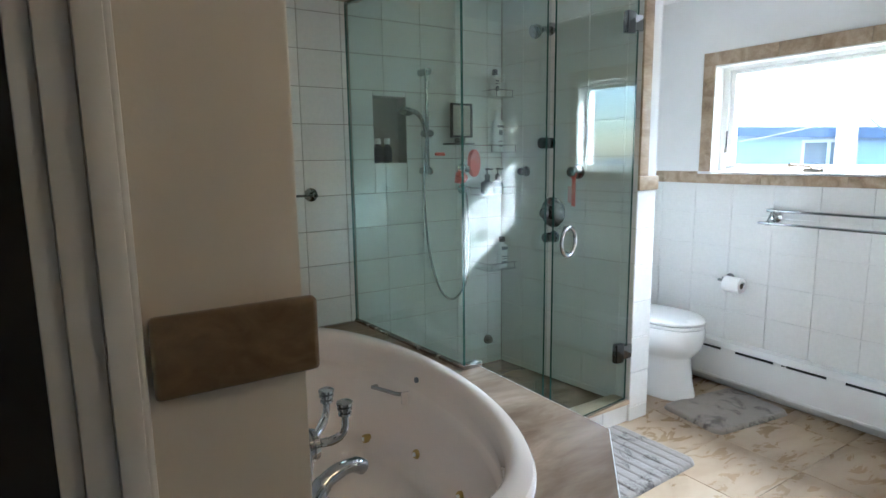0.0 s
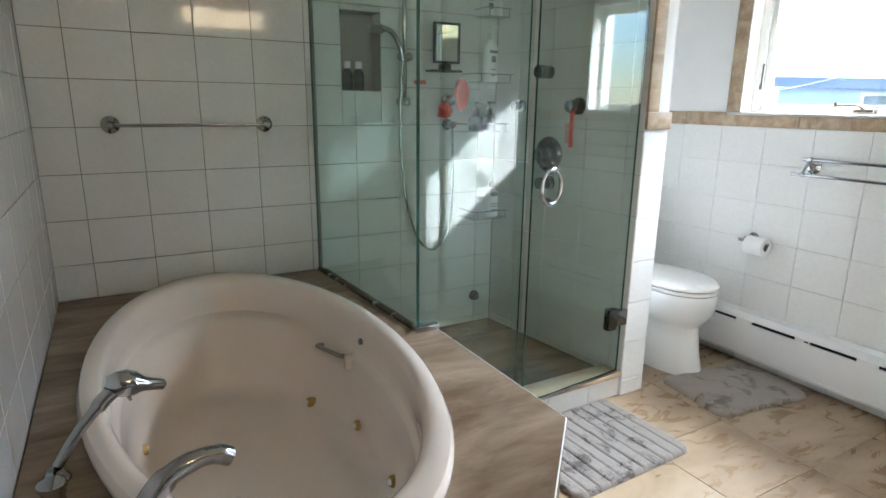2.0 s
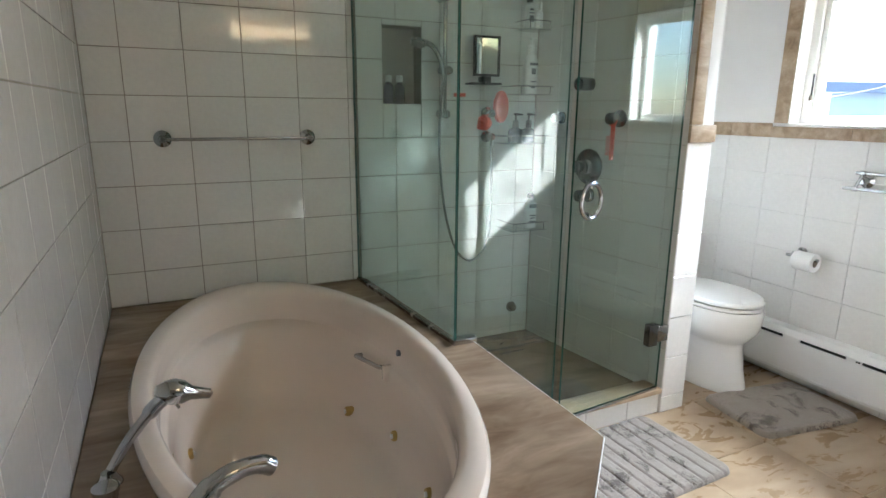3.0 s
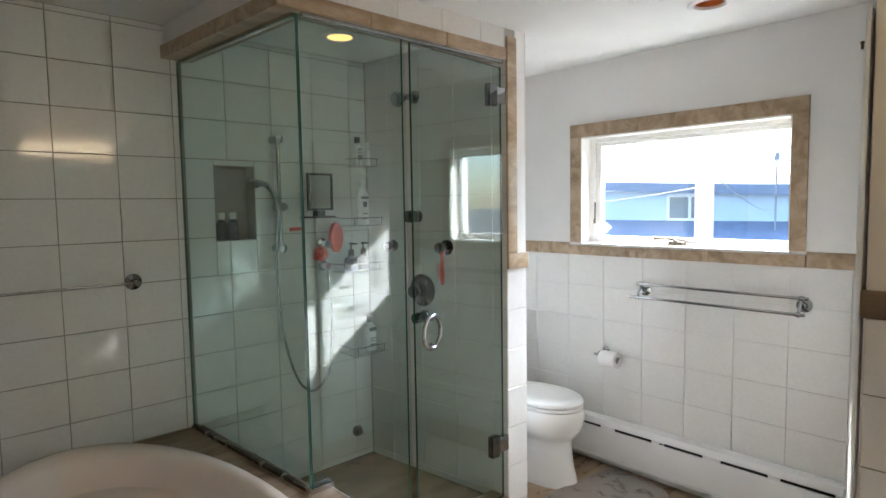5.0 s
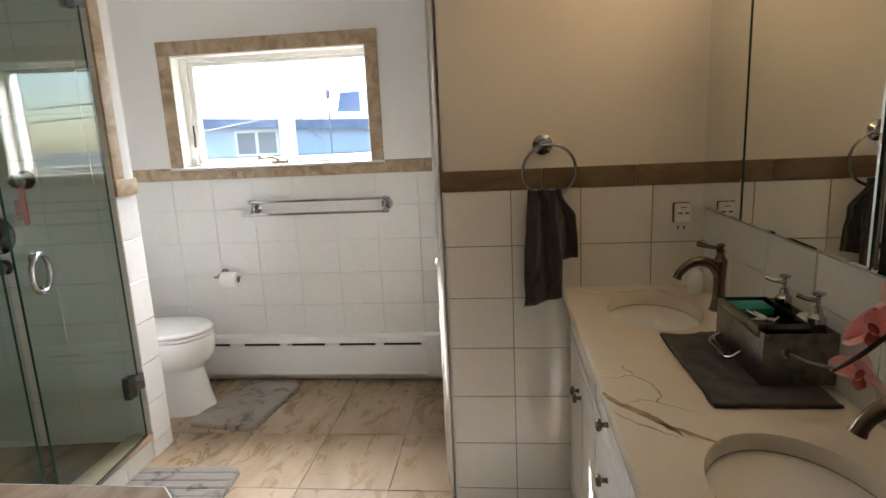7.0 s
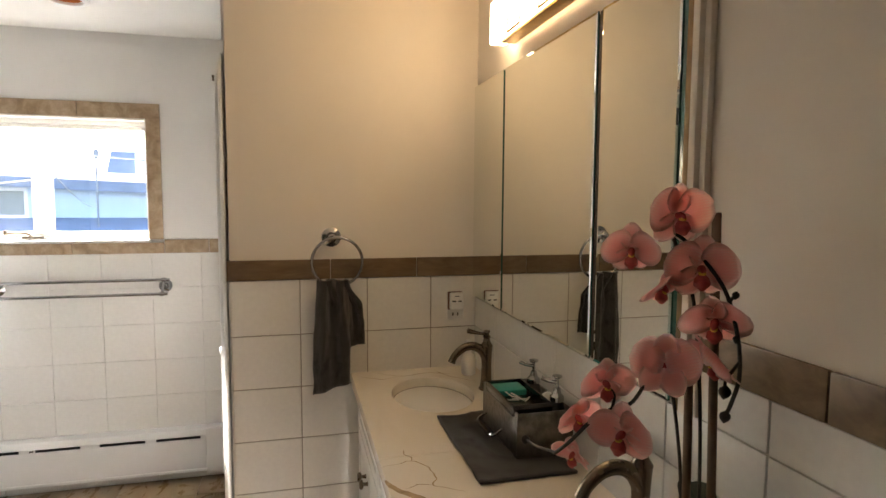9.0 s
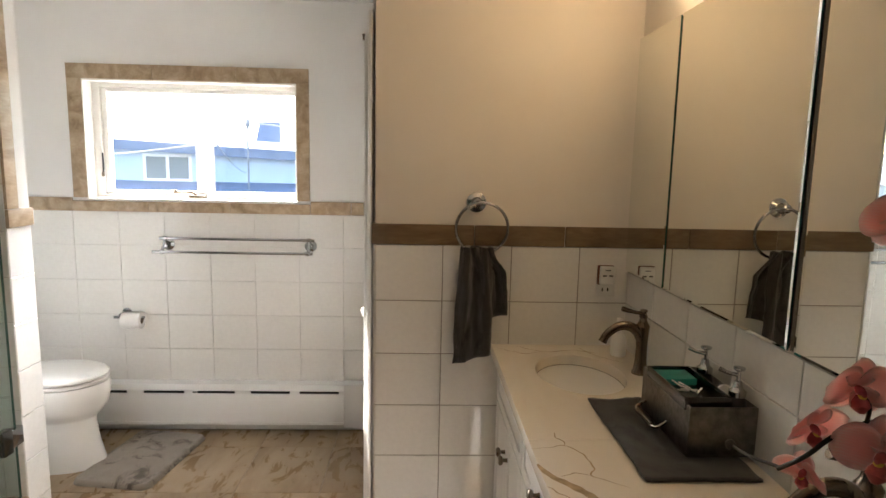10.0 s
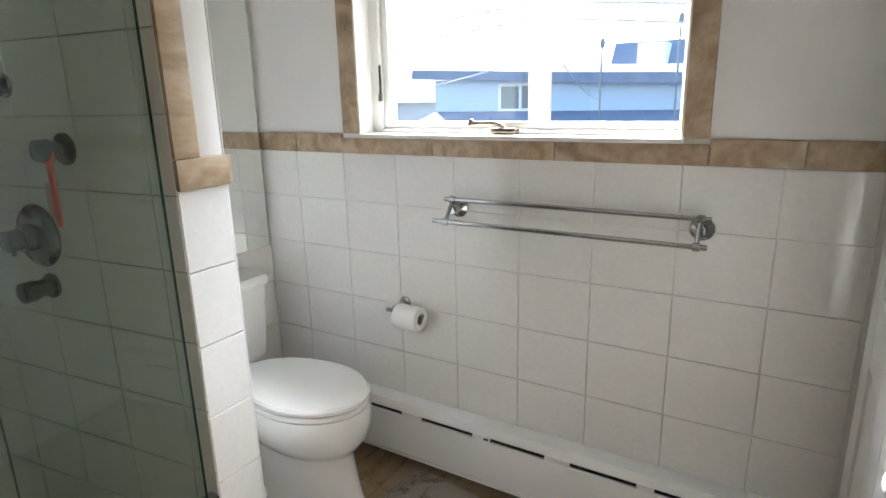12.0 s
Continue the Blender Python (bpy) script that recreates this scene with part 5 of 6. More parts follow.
part("hinge_strip", B(2.572, SOUTH + 0.0045, 1.20, 2.582, SOUTH + 0.0150, 2.01, 0.001), painted("dark_brown_strip", (0.07, 0.05, 0.032), 0.5, 0.15, 20.0), mc, "brown metal strip")
mirror_door(3.222, SIDE - 0.004, 0.0)
mirror_door(2.594, 3.206, 0.0)
mirror_door(2.284, 2.570, 0.0)
part("cabinet_side", B(2.262, SOUTH + 0.0045, 1.205, 2.282, SOUTH + 0.012, 2.005), GLASS_EDGE, mc, "dark cabinet side")
part("gilt_strip", B(2.243, SOUTH + 0.001, 1.19, 2.2615, SOUTH + 0.020, 2.02, 0.002), painted("brown_gilt_strip", (0.20, 0.135, 0.06), 0.45, 0.2, 30.0, 90.0, 0.05, 0.6), mc, "dull gilt edge strip")
part("side_frame", B(2.224, SOUTH + 0.001, 1.19, 2.2425, SOUTH + 0.024, 2.02, 0.003), CREAM, mc)
part("side_frame", B(2.208, SOUTH + 0.001, 1.19, 2.2235, SOUTH + 0.014, 2.02, 0.003), CREAM, mc)

# vanity light
vl = thing("vanity_light", (2.8, SOUTH, 2.1), "brass wall light with lit frosted rectangular shades", "wall lamp")
part("back_plate", B(2.54, SOUTH + 0.001, 2.085, 3.16, SOUTH + 0.018, 2.15, 0.003), BRASS, vl)
part("rail", B(2.50, SOUTH + 0.018, 2.070, 3.12, SOUTH + 0.062, 2.080, 0.002), BRASS, vl)
for x0 in (2.520, 2.750, 2.980):
    part("shade", B(x0, SOUTH + 0.019, 2.084, x0 + 0.224, SOUTH + 0.072, 2.215, 0.004), SHADE, vl, "lit frosted glass shade")
for x0 in (2.69, 2.92):
    bm = bmesh.new()
    q = SOUTH + 0.076
    for a, b, c, d in ((x0, x0 + 0.005, 2.075, 2.222), (x0 + 0.10, x0 + 0.105, 2.075, 2.222), (x0 + 0.005, x0 + 0.10, 2.075, 2.080), (x0 + 0.005, x0 + 0.10, 2.217, 2.222)):
        box(bm, a, q, c, b, q + 0.004, d)
    part("wire_frame", bm, BRASS, vl, "thin brass frame")

# towel ring and towel
tr = thing("towel_ring", (SIDE, 1.306, 1.43), "chrome towel ring on the wall beside the vanity", "towel ring")
part("rosette", L((SIDE, 1.306, 1.434), (-1, 0, 0), [(0, 0.036), (0.006, 0.036), (0.010, 0.030), (0.018, 0.020), (0.045, 0.014), (0.056, 0.016), (0.062, 0.010)]), CHROME, tr)
bm = bmesh.new()
torus(bm, (SIDE - 0.052, 1.288, 1.345), (1, 0.0, 0.12), 0.092, 0.0055, 48, 10)
part("ring", bm, CHROME, tr)


def hung_towel(name, cx, layers, z_top, label, mat):
    """A folded towel over a bar: layers of (centre, half width above, half width below, length, lean, depth)."""
    bm = bmesh.new()
    nu, nv = 26, 34
    first = None
    for layer, (yc, half_top, half_bot, length, lean, off) in enumerate(layers):
        g = {}
        for i in range(nu + 1):
            for j in range(nv + 1):
                u, v = i / nu * 2 - 1, j / nv
                wv = half_top + (half_bot - half_top) * min(1, v * 1.6) ** 0.8
                y = layers[0][0] + (yc - layers[0][0]) * min(1, v * 3) + u * wv + lean * v + 0.005 * noise.noise((u * 3, v * 5, layer))
                dep = 0.017 * math.cos(u * 5.5 + layer * 2 + v) * (1 - 0.4 * v) + 0.007 * noise.noise((u * 4, v * 4, layer + 3))
                z = z_top - v * length * (1 + 0.05 * u) + 0.012 * math.exp(-v * 30)
                x = cx - 0.014 + off * (1 - math.exp(-v * 12)) + dep
                if 0.86 < v < 0.90:
                    x += 0.002
                g[i, j] = bm.verts.new((x, y, z))
        for i in range(nu):
            for j in range(nv):
                bm.faces.new((g[i, j], g[i + 1, j], g[i + 1, j + 1], g[i, j + 1]))
        if first:
            for i in range(nu):
                bm.faces.new((g[i, 0], g[i + 1, 0], first[i + 1, 0], first[i, 0]))
        first = g
    ob = tagged(finish(bm, name, mat, angle=60), label, "towel")
    ob.modifiers.new("thickness", "SOLIDIFY").thickness = 0.006
    return ob


hung_towel("hand_towel", SIDE - 0.060, ((1.308, 0.056, 0.068, 0.395, 0.006, 0.0), (1.265, 0.056, 0.066, 0.245, -0.012, 0.024)), 1.268, "charcoal terry hand towel hanging through the ring", TOWEL)

outlet = thing("wall_outlet", (SIDE, 0.82, 1.15), "white wall outlet with a plugged-in adapter", "outlet")
part("plate", B(SIDE - 0.006, 0.787, 1.10, SIDE + 0.0, 0.857, 1.215, 0.003), BOTTLE, outlet)
ad = part("adapter", B(SIDE - 0.038, 0.796, 1.145, SIDE - 0.022, 0.852, 1.213, 0.007, 4), BOTTLE, outlet)
part("adapter_rim", B(SIDE - 0.0215, 0.797, 1.143, SIDE - 0.0065, 0.8555, 1.214, 0.004), painted("brown_adapter_edge", (0.16, 0.055, 0.035), 0.4), ad, "red brown adapter back")
for y in (0.812, 0.836):
    part("slot", B(SIDE - 0.0387, y - 0.007, 1.176, SIDE - 0.0375, y + 0.007, 1.181), BLACK, ad)
part("printed_mark", B(SIDE - 0.0386, 0.814, 1.197, SIDE - 0.0375, 0.834, 1.2005), LABEL, ad)
for y in (0.812, 0.832):
    part("socket_hole", B(SIDE - 0.0068, y - 0.0025, 1.116, SIDE - 0.0055, y + 0.0025, 1.128), BLACK, outlet)
sp = thing("soap_dispenser", (3.40, 0.81, CT), "small clear soap bottle with a white pump", "soap dispenser")
part("body", L((3.43, 0.80, CT), (0, 0, 1), [(0, 0.024), (0.004, 0.027), (0.06, 0.027), (0.075, 0.020), (0.082, 0.010)]), BOTTLE, sp)
part("pump", L((3.43, 0.80, CT + 0.082), (0, 0, 1), [(0, 0.010), (0.012, 0.010), (0.013, 0.004), (0.04, 0.004), (0.041, 0.010), (0.052, 0.010)]), BOTTLE, sp)
part("nozzle", T([(3.43, 0.80, CT + 0.128), (3.40, 0.815, CT + 0.126)], [0.006, 0.003], 8), BOTTLE, sp)

# ---------------------------------------------------------------- basket on its cloth
cl = bmesh.new()
nx, ny = 34, 26
gv = {}
for i in range(nx + 1):
    for j in range(ny + 1):
        u, v = i / nx, j / ny
        x, y = 2.585 + 0.43 * u, 0.775 + 0.25 * v
        gv[i, j] = cl.verts.new((x + 0.01 * (v - 0.5) * math.sin(u * 3), y, CT + 0.004 + 0.0035 * (1 + noise.noise((x * 22, y * 22, 2))) + 0.011 * max(0, noise.noise((x * 9 + y * 14, y * 30 - x * 4, 5))) * (0 if 2.66 < x < 2.96 and y < 0.91 else 1)))
for i in range(nx):
    for j in range(ny):
        cl.faces.new((gv[i, j], gv[i + 1, j], gv[i + 1, j + 1], gv[i, j + 1]))
cloth = tagged(finish(cl, "counter_towel", TOWEL, angle=60), "charcoal terry cloth spread on the worktop", "towel")
cloth.modifiers.new("thickness", "SOLIDIFY").thickness = 0.006
bk = thing("toiletry_basket", (2.84, 0.80, CT + 0.01), "hammered pewter toiletry tray box with side handles", "toiletry box")
bx0, bx1, by0, by1, bz0, bz1 = 2.672, 2.948, 0.745, 0.900, CT + 0.012, CT + 0.128
w = 0.006
part("box_base", B(bx0, by0, bz0, bx1, by1, bz0 + w, 0.001), SILVER, bk)
for a, b, c, d in ((bx0, bx0 + w, by0, by1), (bx1 - w, bx1, by0, by1), (bx0 + w, bx1 - w, by0, by0 + w), (bx0 + w, bx1 - w, by1 - w, by1)):
    part("box_side", B(a, c, bz0 + w, b, d, bz1, 0.0015), SILVER, bk)
hd1 = T(smooth_path([(2.78, by1 + 0.002, bz0 + 0.035), (2.79, by1 + 0.030, bz0 + 0.018), (2.90, by1 + 0.030, bz0 + 0.018), (2.91, by1 + 0.002, bz0 + 0.035)]), 0.004, 8)
part("handle", hd1, CHROME, bk, "bright wire handle")
part("handle_grip", T([(2.80, by1 + 0.031, bz0 + 0.017), (2.89, by1 + 0.031, bz0 + 0.017)], 0.007, 10), CHROME, bk)
tray = bmesh.new()
tz0, tz1, tx0, tx1, ty0, ty1 = bz1 - 0.012, bz1 + 0.016, 2.690, 2.905, 0.797, 0.906
box(tray, tx0, ty0, tz0, tx1, ty1, tz0 + 0.004)
for a, b, c, d in ((tx0, tx0 + 0.005, ty0, ty1), (tx1 - 0.005, tx1, ty0, ty1), (tx0 + 0.005, tx1 - 0.005, ty0, ty0 + 0.005), (tx0 + 0.005, tx1 - 0.005, ty1 - 0.005, ty1)):
    box(tray, a, c, tz0 + 0.004, b, d, tz1, 0.001)
part("lift_out_tray", tray, GUNMETAL, bk, "dark pewter lift-out tray")
solid("floss_pack", B(2.825, 0.812, tz0 + 0.005, 2.895, 0.896, tz0 + 0.022, 0.003), TEAL, "teal floss pick packet in the tray", "packet")
for i in range(6):
    a = rng.uniform(0, 3.1)
    cx, cy = 2.785 + rng.uniform(-0.02, 0.02), 0.845 + rng.uniform(-0.03, 0.03)
    solid("floss_pick", T([(cx - 0.02 * math.cos(a), cy - 0.02 * math.sin(a), tz0 + 0.008 + i * 0.002), (cx + 0.02 * math.cos(a), cy + 0.02 * math.sin(a), tz0 + 0.009 + i * 0.002)], 0.002, 6), BOTTLE, "white plastic floss pick in the tray", "floss pick", group="picks in the tray")


def dispenser(x, y):
    t = thing("pump_dispenser", (x, y, CT + 0.02), "dark glass pump dispenser with a nickel pump", "dispenser", "dispensers in the box")
    part("body", L((x, y, CT + 0.019), (0, 0, 1), [(0, 0.022), (0.10, 0.022), (0.118, 0.016), (0.122, 0.012)]), BLACK, t)
    p = part("pump", L((x, y, CT + 0.140), (0, 0, 1), [(0, 0.019), (0.012, 0.019), (0.018, 0.012), (0.026, 0.010), (0.034, 0.0085), (0.036, 0.0045), (0.058, 0.0045), (0.060, 0.010), (0.063, 0.013), (0.067, 0.013), (0.069, 0.006)]), CHROME, t)
    part("nozzle", T([(x, y, CT + 0.188), (x + 0.014, y + 0.020, CT + 0.190), (x + 0.024, y + 0.034, CT + 0.196)], [0.005, 0.0045, 0.0055], 10), CHROME, p)


dispenser(2.872, 0.772)
dispenser(2.716, 0.772)
br = thing("shaving_brush", (2.80, 0.772, CT + 0.05), "cream bristle brush lying in the toiletry box", "brush")
part("bristles", L((2.775, 0.774, bz1 - 0.004), (-0.9, 0.25, 0.35), [(-0.012, 0.009), (0.004, 0.014), (0.022, 0.019), (0.030, 0.016), (0.034, 0.006)], 18), PAPER, br)
part("handle", L((2.786, 0.771, bz1 - 0.008), (0.9, -0.2, -0.36), [(0, 0.009), (0.012, 0.011), (0.035, 0.008), (0.060, 0.010), (0.066, 0.004)], 16), BLACK, br, "black brush handle")

# ---------------------------------------------------------------- orchid
PX, PY = 2.103, 0.824
orc = thing("potted_orchid", (PX, PY, CT), "pink silk orchid in a grey metal pot on the worktop", "orchid")
part("pot", L((PX, PY, CT), (0, 0, 1), [(0, 0.071), (0.003, 0.074), (0.05, 0.0765), (0.10, 0.078), (0.106, 0.0785), (0.108, 0.077), (0.106, 0.074), (0.09, 0.072)], 48), POTMETAL, orc, "dull grey metal pot")
part("soil", L((PX, PY, CT + 0.085), (0, 0, 1), [(0, 0.071), (0.008, 0.055)], 24), DARK, orc)


def leaf(base, tip, width, sag):
    base, tip = Vector(base), Vector(tip)
    bm = bmesh.new()
    d = tip - base
    side = d.cross(Vector((0, 0, 1))).normalized()
    loops = []
    for i in range(11):
        t = i / 10
        p = base + d * t + Vector((0, 0, sag * math.sin(math.pi * t)))
        wd = width * (math.sin(math.pi * (0.12 + 0.88 * t)) ** 0.7 if t < 1 else 0.02) + 0.001
        loops.append([p - side * wd + Vector((0, 0, 0.012 * wd / width)), p + Vector((0, 0, -0.004)), p + side * wd + Vector((0, 0, 0.012 * wd / width)), p + side * wd * 0.98 + Vector((0, 0, 0.012 * wd / width - 0.002)), p + Vector((0, 0, -0.006)), p - side * wd * 0.98 + Vector((0, 0, 0.012 * wd / width - 0.002))])
    rings(bm, loops)
    part("leaf", bm, LEAF, orc, "glossy dark green leaf")


leaf((PX + 0.01, PY + 0.01, CT + 0.100), (PX + 0.105, PY + 0.065, CT + 0.112), 0.024, 0.026)
leaf((PX + 0.01, PY + 0.02, CT + 0.100), (PX + 0.01, PY + 0.112, CT + 0.096), 0.036, 0.026)
leaf((PX - 0.01, PY, CT + 0.100), (PX - 0.118, PY + 0.012, CT + 0.040), 0.028, 0.052)
leaf((PX, PY - 0.01, CT + 0.100), (PX + 0.10, PY - 0.045, CT + 0.165), 0.030, 0.03)
leaf((PX - 0.01, PY + 0.01, CT + 0.100), (PX - 0.065, PY + 0.075, CT + 0.110), 0.03, 0.03)
leaf((PX - 0.01, PY - 0.01, CT + 0.100), (PX - 0.06, PY - 0.055, CT + 0.160), 0.026, 0.03)
part("cane", T([(PX - 0.014, PY - 0.006, CT + 0.09), (PX - 0.008, PY + 0.006, 1.56)], 0.0068, 12), STEM, orc, "brown support cane")
part("cane", T([(PX + 0.034, PY + 0.004, CT + 0.09), (PX + 0.022, PY + 0.020, 1.34)], 0.0068, 12), STEM, orc, "brown support cane")
STEMS = (
    [(PX + 0.0, PY + 0.006, CT + 0.09), (PX + 0.004, PY + 0.010, 1.25), (PX + 0.006, PY + 0.030, 1.44), (2.105, 0.895, 1.535), (2.080, 0.908, 1.545), (2.050, 0.890, 1.515), (2.020, 0.872, 1.468), (2.000, 0.866, 1.408), (1.988, 0.870, 1.353), (1.984, 0.885, 1.315), (1.986, 0.892, 1.298)],
    [(PX + 0.048, PY + 0.004, CT + 0.09), (PX + 0.044, PY + 0.012, 1.14), (PX + 0.032, PY + 0.045, 1.29), (2.105, 0.920, 1.345), (2.075, 0.945, 1.342), (2.060, 0.985, 1.300), (2.072, 1.012, 1.286), (2.085, 1.040, 1.262), (2.090, 1.066, 1.235), (2.115, 1.080, 1.205)],
)
def settle(z):
    """Lowers the sprays a little towards the pot."""
    return CT + 0.09 + (z - CT - 0.09) * 0.968


for st in STEMS:
    part("flower_stem", T(smooth_path([(x, y, settle(z)) for x, y, z in st]), 0.0028, 8), TWIG, orc, "thin dark flower stem")
for tw in ([(2.075, 1.010, 1.285), (2.085, 1.000, 1.300), (2.092, 1.004, 1.312)], [(2.112, 1.078, 1.208), (2.165, 1.085, 1.195), (2.205, 1.088, 1.190)], [(1.990, 0.869, 1.372), (1.998, 0.882, 1.345), (1.994, 0.887, 1.331)], [(2.014, 0.870, 1.45), (2.005, 0.874, 1.458), (1.996, 0.876, 1.466)]):
    part("flower_stem", T(smooth_path([(x, y, settle(z)) for x, y, z in tw]), 0.0022, 6), TWIG, orc, "thin dark flower stem")
for x, y, z, r in ((1.986, 0.892, 1.297, 0.0075), (1.994, 0.887, 1.329, 0.0085), (1.999, 0.868, 1.402, 0.005), (1.995, 0.876, 1.466, 0.005), (2.207, 1.088, 1.190, 0.007)):
    part("bud", L((x, y, settle(z)), (0.1, 0.1, -1), [(-r, 0.2 * r), (-0.5 * r, 0.85 * r), (0, r), (0.6 * r, 0.8 * r), (1.3 * r, 0.1 * r)], 10), TWIG, orc)


def petal_mesh(name, length, width, cup):
    bm = bmesh.new()
    n, m = 8, 6
    g = {}
    for i in range(n + 1):
        t = i / n
        wd = width * (math.sin(math.pi * min(1, 0.10 + 0.86 * t)) ** 0.62)
        for j in range(m + 1):
            s = j / m * 2 - 1
            z = cup * (t * t) - 0.10 * width * (1 - s * s) + 0.03 * width * math.sin(5 * s + 7 * t)
            g[i, j] = bm.verts.new((s * wd, t * length, z))
    for i in range(n):
        for j in range(m):
            bm.faces.new((g[i, j], g[i + 1, j], g[i + 1, j + 1], g[i, j + 1]))
    bmesh.ops.solidify(bm, geom=bm.faces[:], thickness=0.0012)
    bmesh.ops.recalc_face_normals(bm, faces=bm.faces[:])
    me = bpy.data.meshes.new(name)
    bm.to_mesh(me)
    bm.free()
    me.materials.append(PETAL)
    me.shade_smooth()
    return me


BROAD = petal_mesh("broad_petal", 0.047, 0.034, 0.012)
NARROW = petal_mesh("narrow_petal", 0.043, 0.019, -0.008)
# place, yaw and tilt of the face, roll, size
FLOWERS = (
    (2.078, 0.910, 1.575, 62, 8, 25, 1.02), (2.120, 0.958, 1.520, 75, 25, -15, 0.92), (2.046, 0.892, 1.498, 45, 10, 15, 1.05), (2.085, 0.928, 1.468, 70, 40, 40, 0.85),
    (2.022, 0.884, 1.424, 20, 35, 20, 1.0), (2.012, 0.888, 1.372, 5, 40, -25, 0.95), (2.056, 0.938, 1.352, 50, 10, 180, 1.02),
    (2.088, 1.014, 1.322, 55, 18, 28, 0.88), (2.052, 1.005, 1.256, 50, 12, -20, 1.0), (2.109, 1.047, 1.264, 75, 22, 20, 0.78), (2.108, 1.052, 1.206, 65, 30, -35, 0.68),
)
frng = random.Random(2)
for fx, fy, fz, yaw, tilt, roll, k in FLOWERS:
    bm = bmesh.new()
    turned(bm, (0, 0, 0.002), (0, 0, 1), [(-0.004, 0.004), (0.002, 0.006), (0.010, 0.005), (0.015, 0.002)], 10)
    turned(bm, (0, -0.006, 0.006), (0, -0.7, 0.6), [(0, 0.004), (0.008, 0.010), (0.016, 0.011), (0.024, 0.003)], 10)
    lip = finish(bm, "flower", [LIP])
    lip.parent = orc
    # the face turns towards the room, away from the wall
    m = Matrix.Translation(Vector((fx, fy, settle(fz))) - orc.location) @ pose(0, 0, 0, 0, 0, 180 + yaw) @ pose(0, 0, 0, 90 + tilt, 0, roll) @ Matrix.Scale(k, 4)
    lip.matrix_local = m
    for ang, me in ((0, NARROW), (75, BROAD), (-75, BROAD), (145, NARROW), (-145, NARROW)):
        p = new("petal", me)
        p.parent = lip
        p.matrix_local = pose(0, 0, 0, 0, 0, ang + frng.uniform(-6, 6)) @ pose(0, 0.002, 0, frng.uniform(-6, 14), 0, 0)
    th = new("throat", bpy.data.meshes.new("throat"))
    tbm = L((0, -0.003, 0.010), (0, -0.3, 1), [(0, 0.005), (0.004, 0.005), (0.007, 0.002)], 8)
    tbm.to_mesh(th.data)
    tbm.free()
    th.data.materials.append(YELLOW)
    th.parent = lip

orc.location.y -= 0.016

# small towel bar beside the orchid
sb = thing("hand_towel_bar", (1.95, SOUTH, 1.04), "short chrome towel bar at the end of the vanity", "towel bar")
for x in (2.035, 1.62):
    part("rosette", L((x, SOUTH + 0.002, 1.046), (0, 1, 0), [(0, 0.034), (0.006, 0.034), (0.012, 0.026), (0.02, 0.016), (0.07, 0.013)]), CHROME, sb)
part("bar", T([(2.065, SOUTH + 0.072, 1.040), (1.59, SOUTH + 0.072, 1.040)], 0.0095), CHROME, sb)
for x in (2.045, 2.033):
    part("collar", L((x, SOUTH + 0.072, 1.040), (1, 0, 0), [(0, 0.010), (0.002, 0.013), (0.007, 0.013), (0.009, 0.010)], 16), CHROME, sb)
ht = hung_towel("hand_towel", 0.0, ((0.0, 0.13, 0.135, 0.42, 0.0, 0.0), (0.0, 0.13, 0.135, 0.36, 0.0, 0.026)), 0.0, "charcoal terry towel on the short bar", TOWEL)
ht.matrix_world = pose(1.835, SOUTH + 0.078, 1.055, 0, 0, 90)

# ---------------------------------------------------------------- ceiling cans
def can(x, y, mat, lit, label):
    t = thing("recessed_light", (x, y, CEILING), label, "ceiling light")
    part("trim_ring", L((x, y, CEILING - 0.001), (0, 0, -1), [(0, 0.088), (0.004, 0.086), (0.008, 0.072), (0.006, 0.064), (0.0015, 0.060), (-0.0, 0.058)], 40), WHITE if not lit else GLOSSWHITE, t)
    part("reflector", L((x, y, CEILING - 0.0025), (0, 0, -1), [(0, 0.060), (0.002, 0.060)], 32), mat, t, "warm glowing lamp face")


can(3.330, 3.790, CANLIT, True, "lit recessed shower light with a warm bulb")
rl = thing("recessed_light", (4.255, 2.380, CEILING), "recessed ceiling light with a copper reflector", "ceiling light")
bm = bmesh.new()
rings(bm, [circle((4.255, 2.380, CEILING - h), (1, 0, 0), (0, 1, 0), q, q, 40) for h, q in ((0.001, 0.090), (0.005, 0.088), (0.009, 0.074), (0.007, 0.064), (0.001, 0.061), (-0.004, 0.0595), (-0.004, 0.0610), (0.0008, 0.064))], closed=True)
part("trim_ring", bm, GLOSSWHITE, rl)
bm = bmesh.new()
rings(bm, [circle((4.255, 2.380, CEILING + h), (1, 0, 0), (0, 1, 0), q, q, 36) for h, q in ((0.0045, 0.0592), (0.035, 0.057), (0.075, 0.047), (0.105, 0.030), (0.114, 0.004))], cap0=False)
part("reflector", bm, painted("copper_reflector", (0.60, 0.27, 0.10), 0.35, 0.1, 20.0, 90.0, 0.0, 1.0), rl, "copper coloured reflector")
part("bulb", L((4.255, 2.380, CEILING + 0.104), (0, 0, -1), [(0, 0.014), (0.02, 0.022), (0.034, 0.018), (0.040, 0.004)], 20), CANDIM, rl, "dim orange bulb")

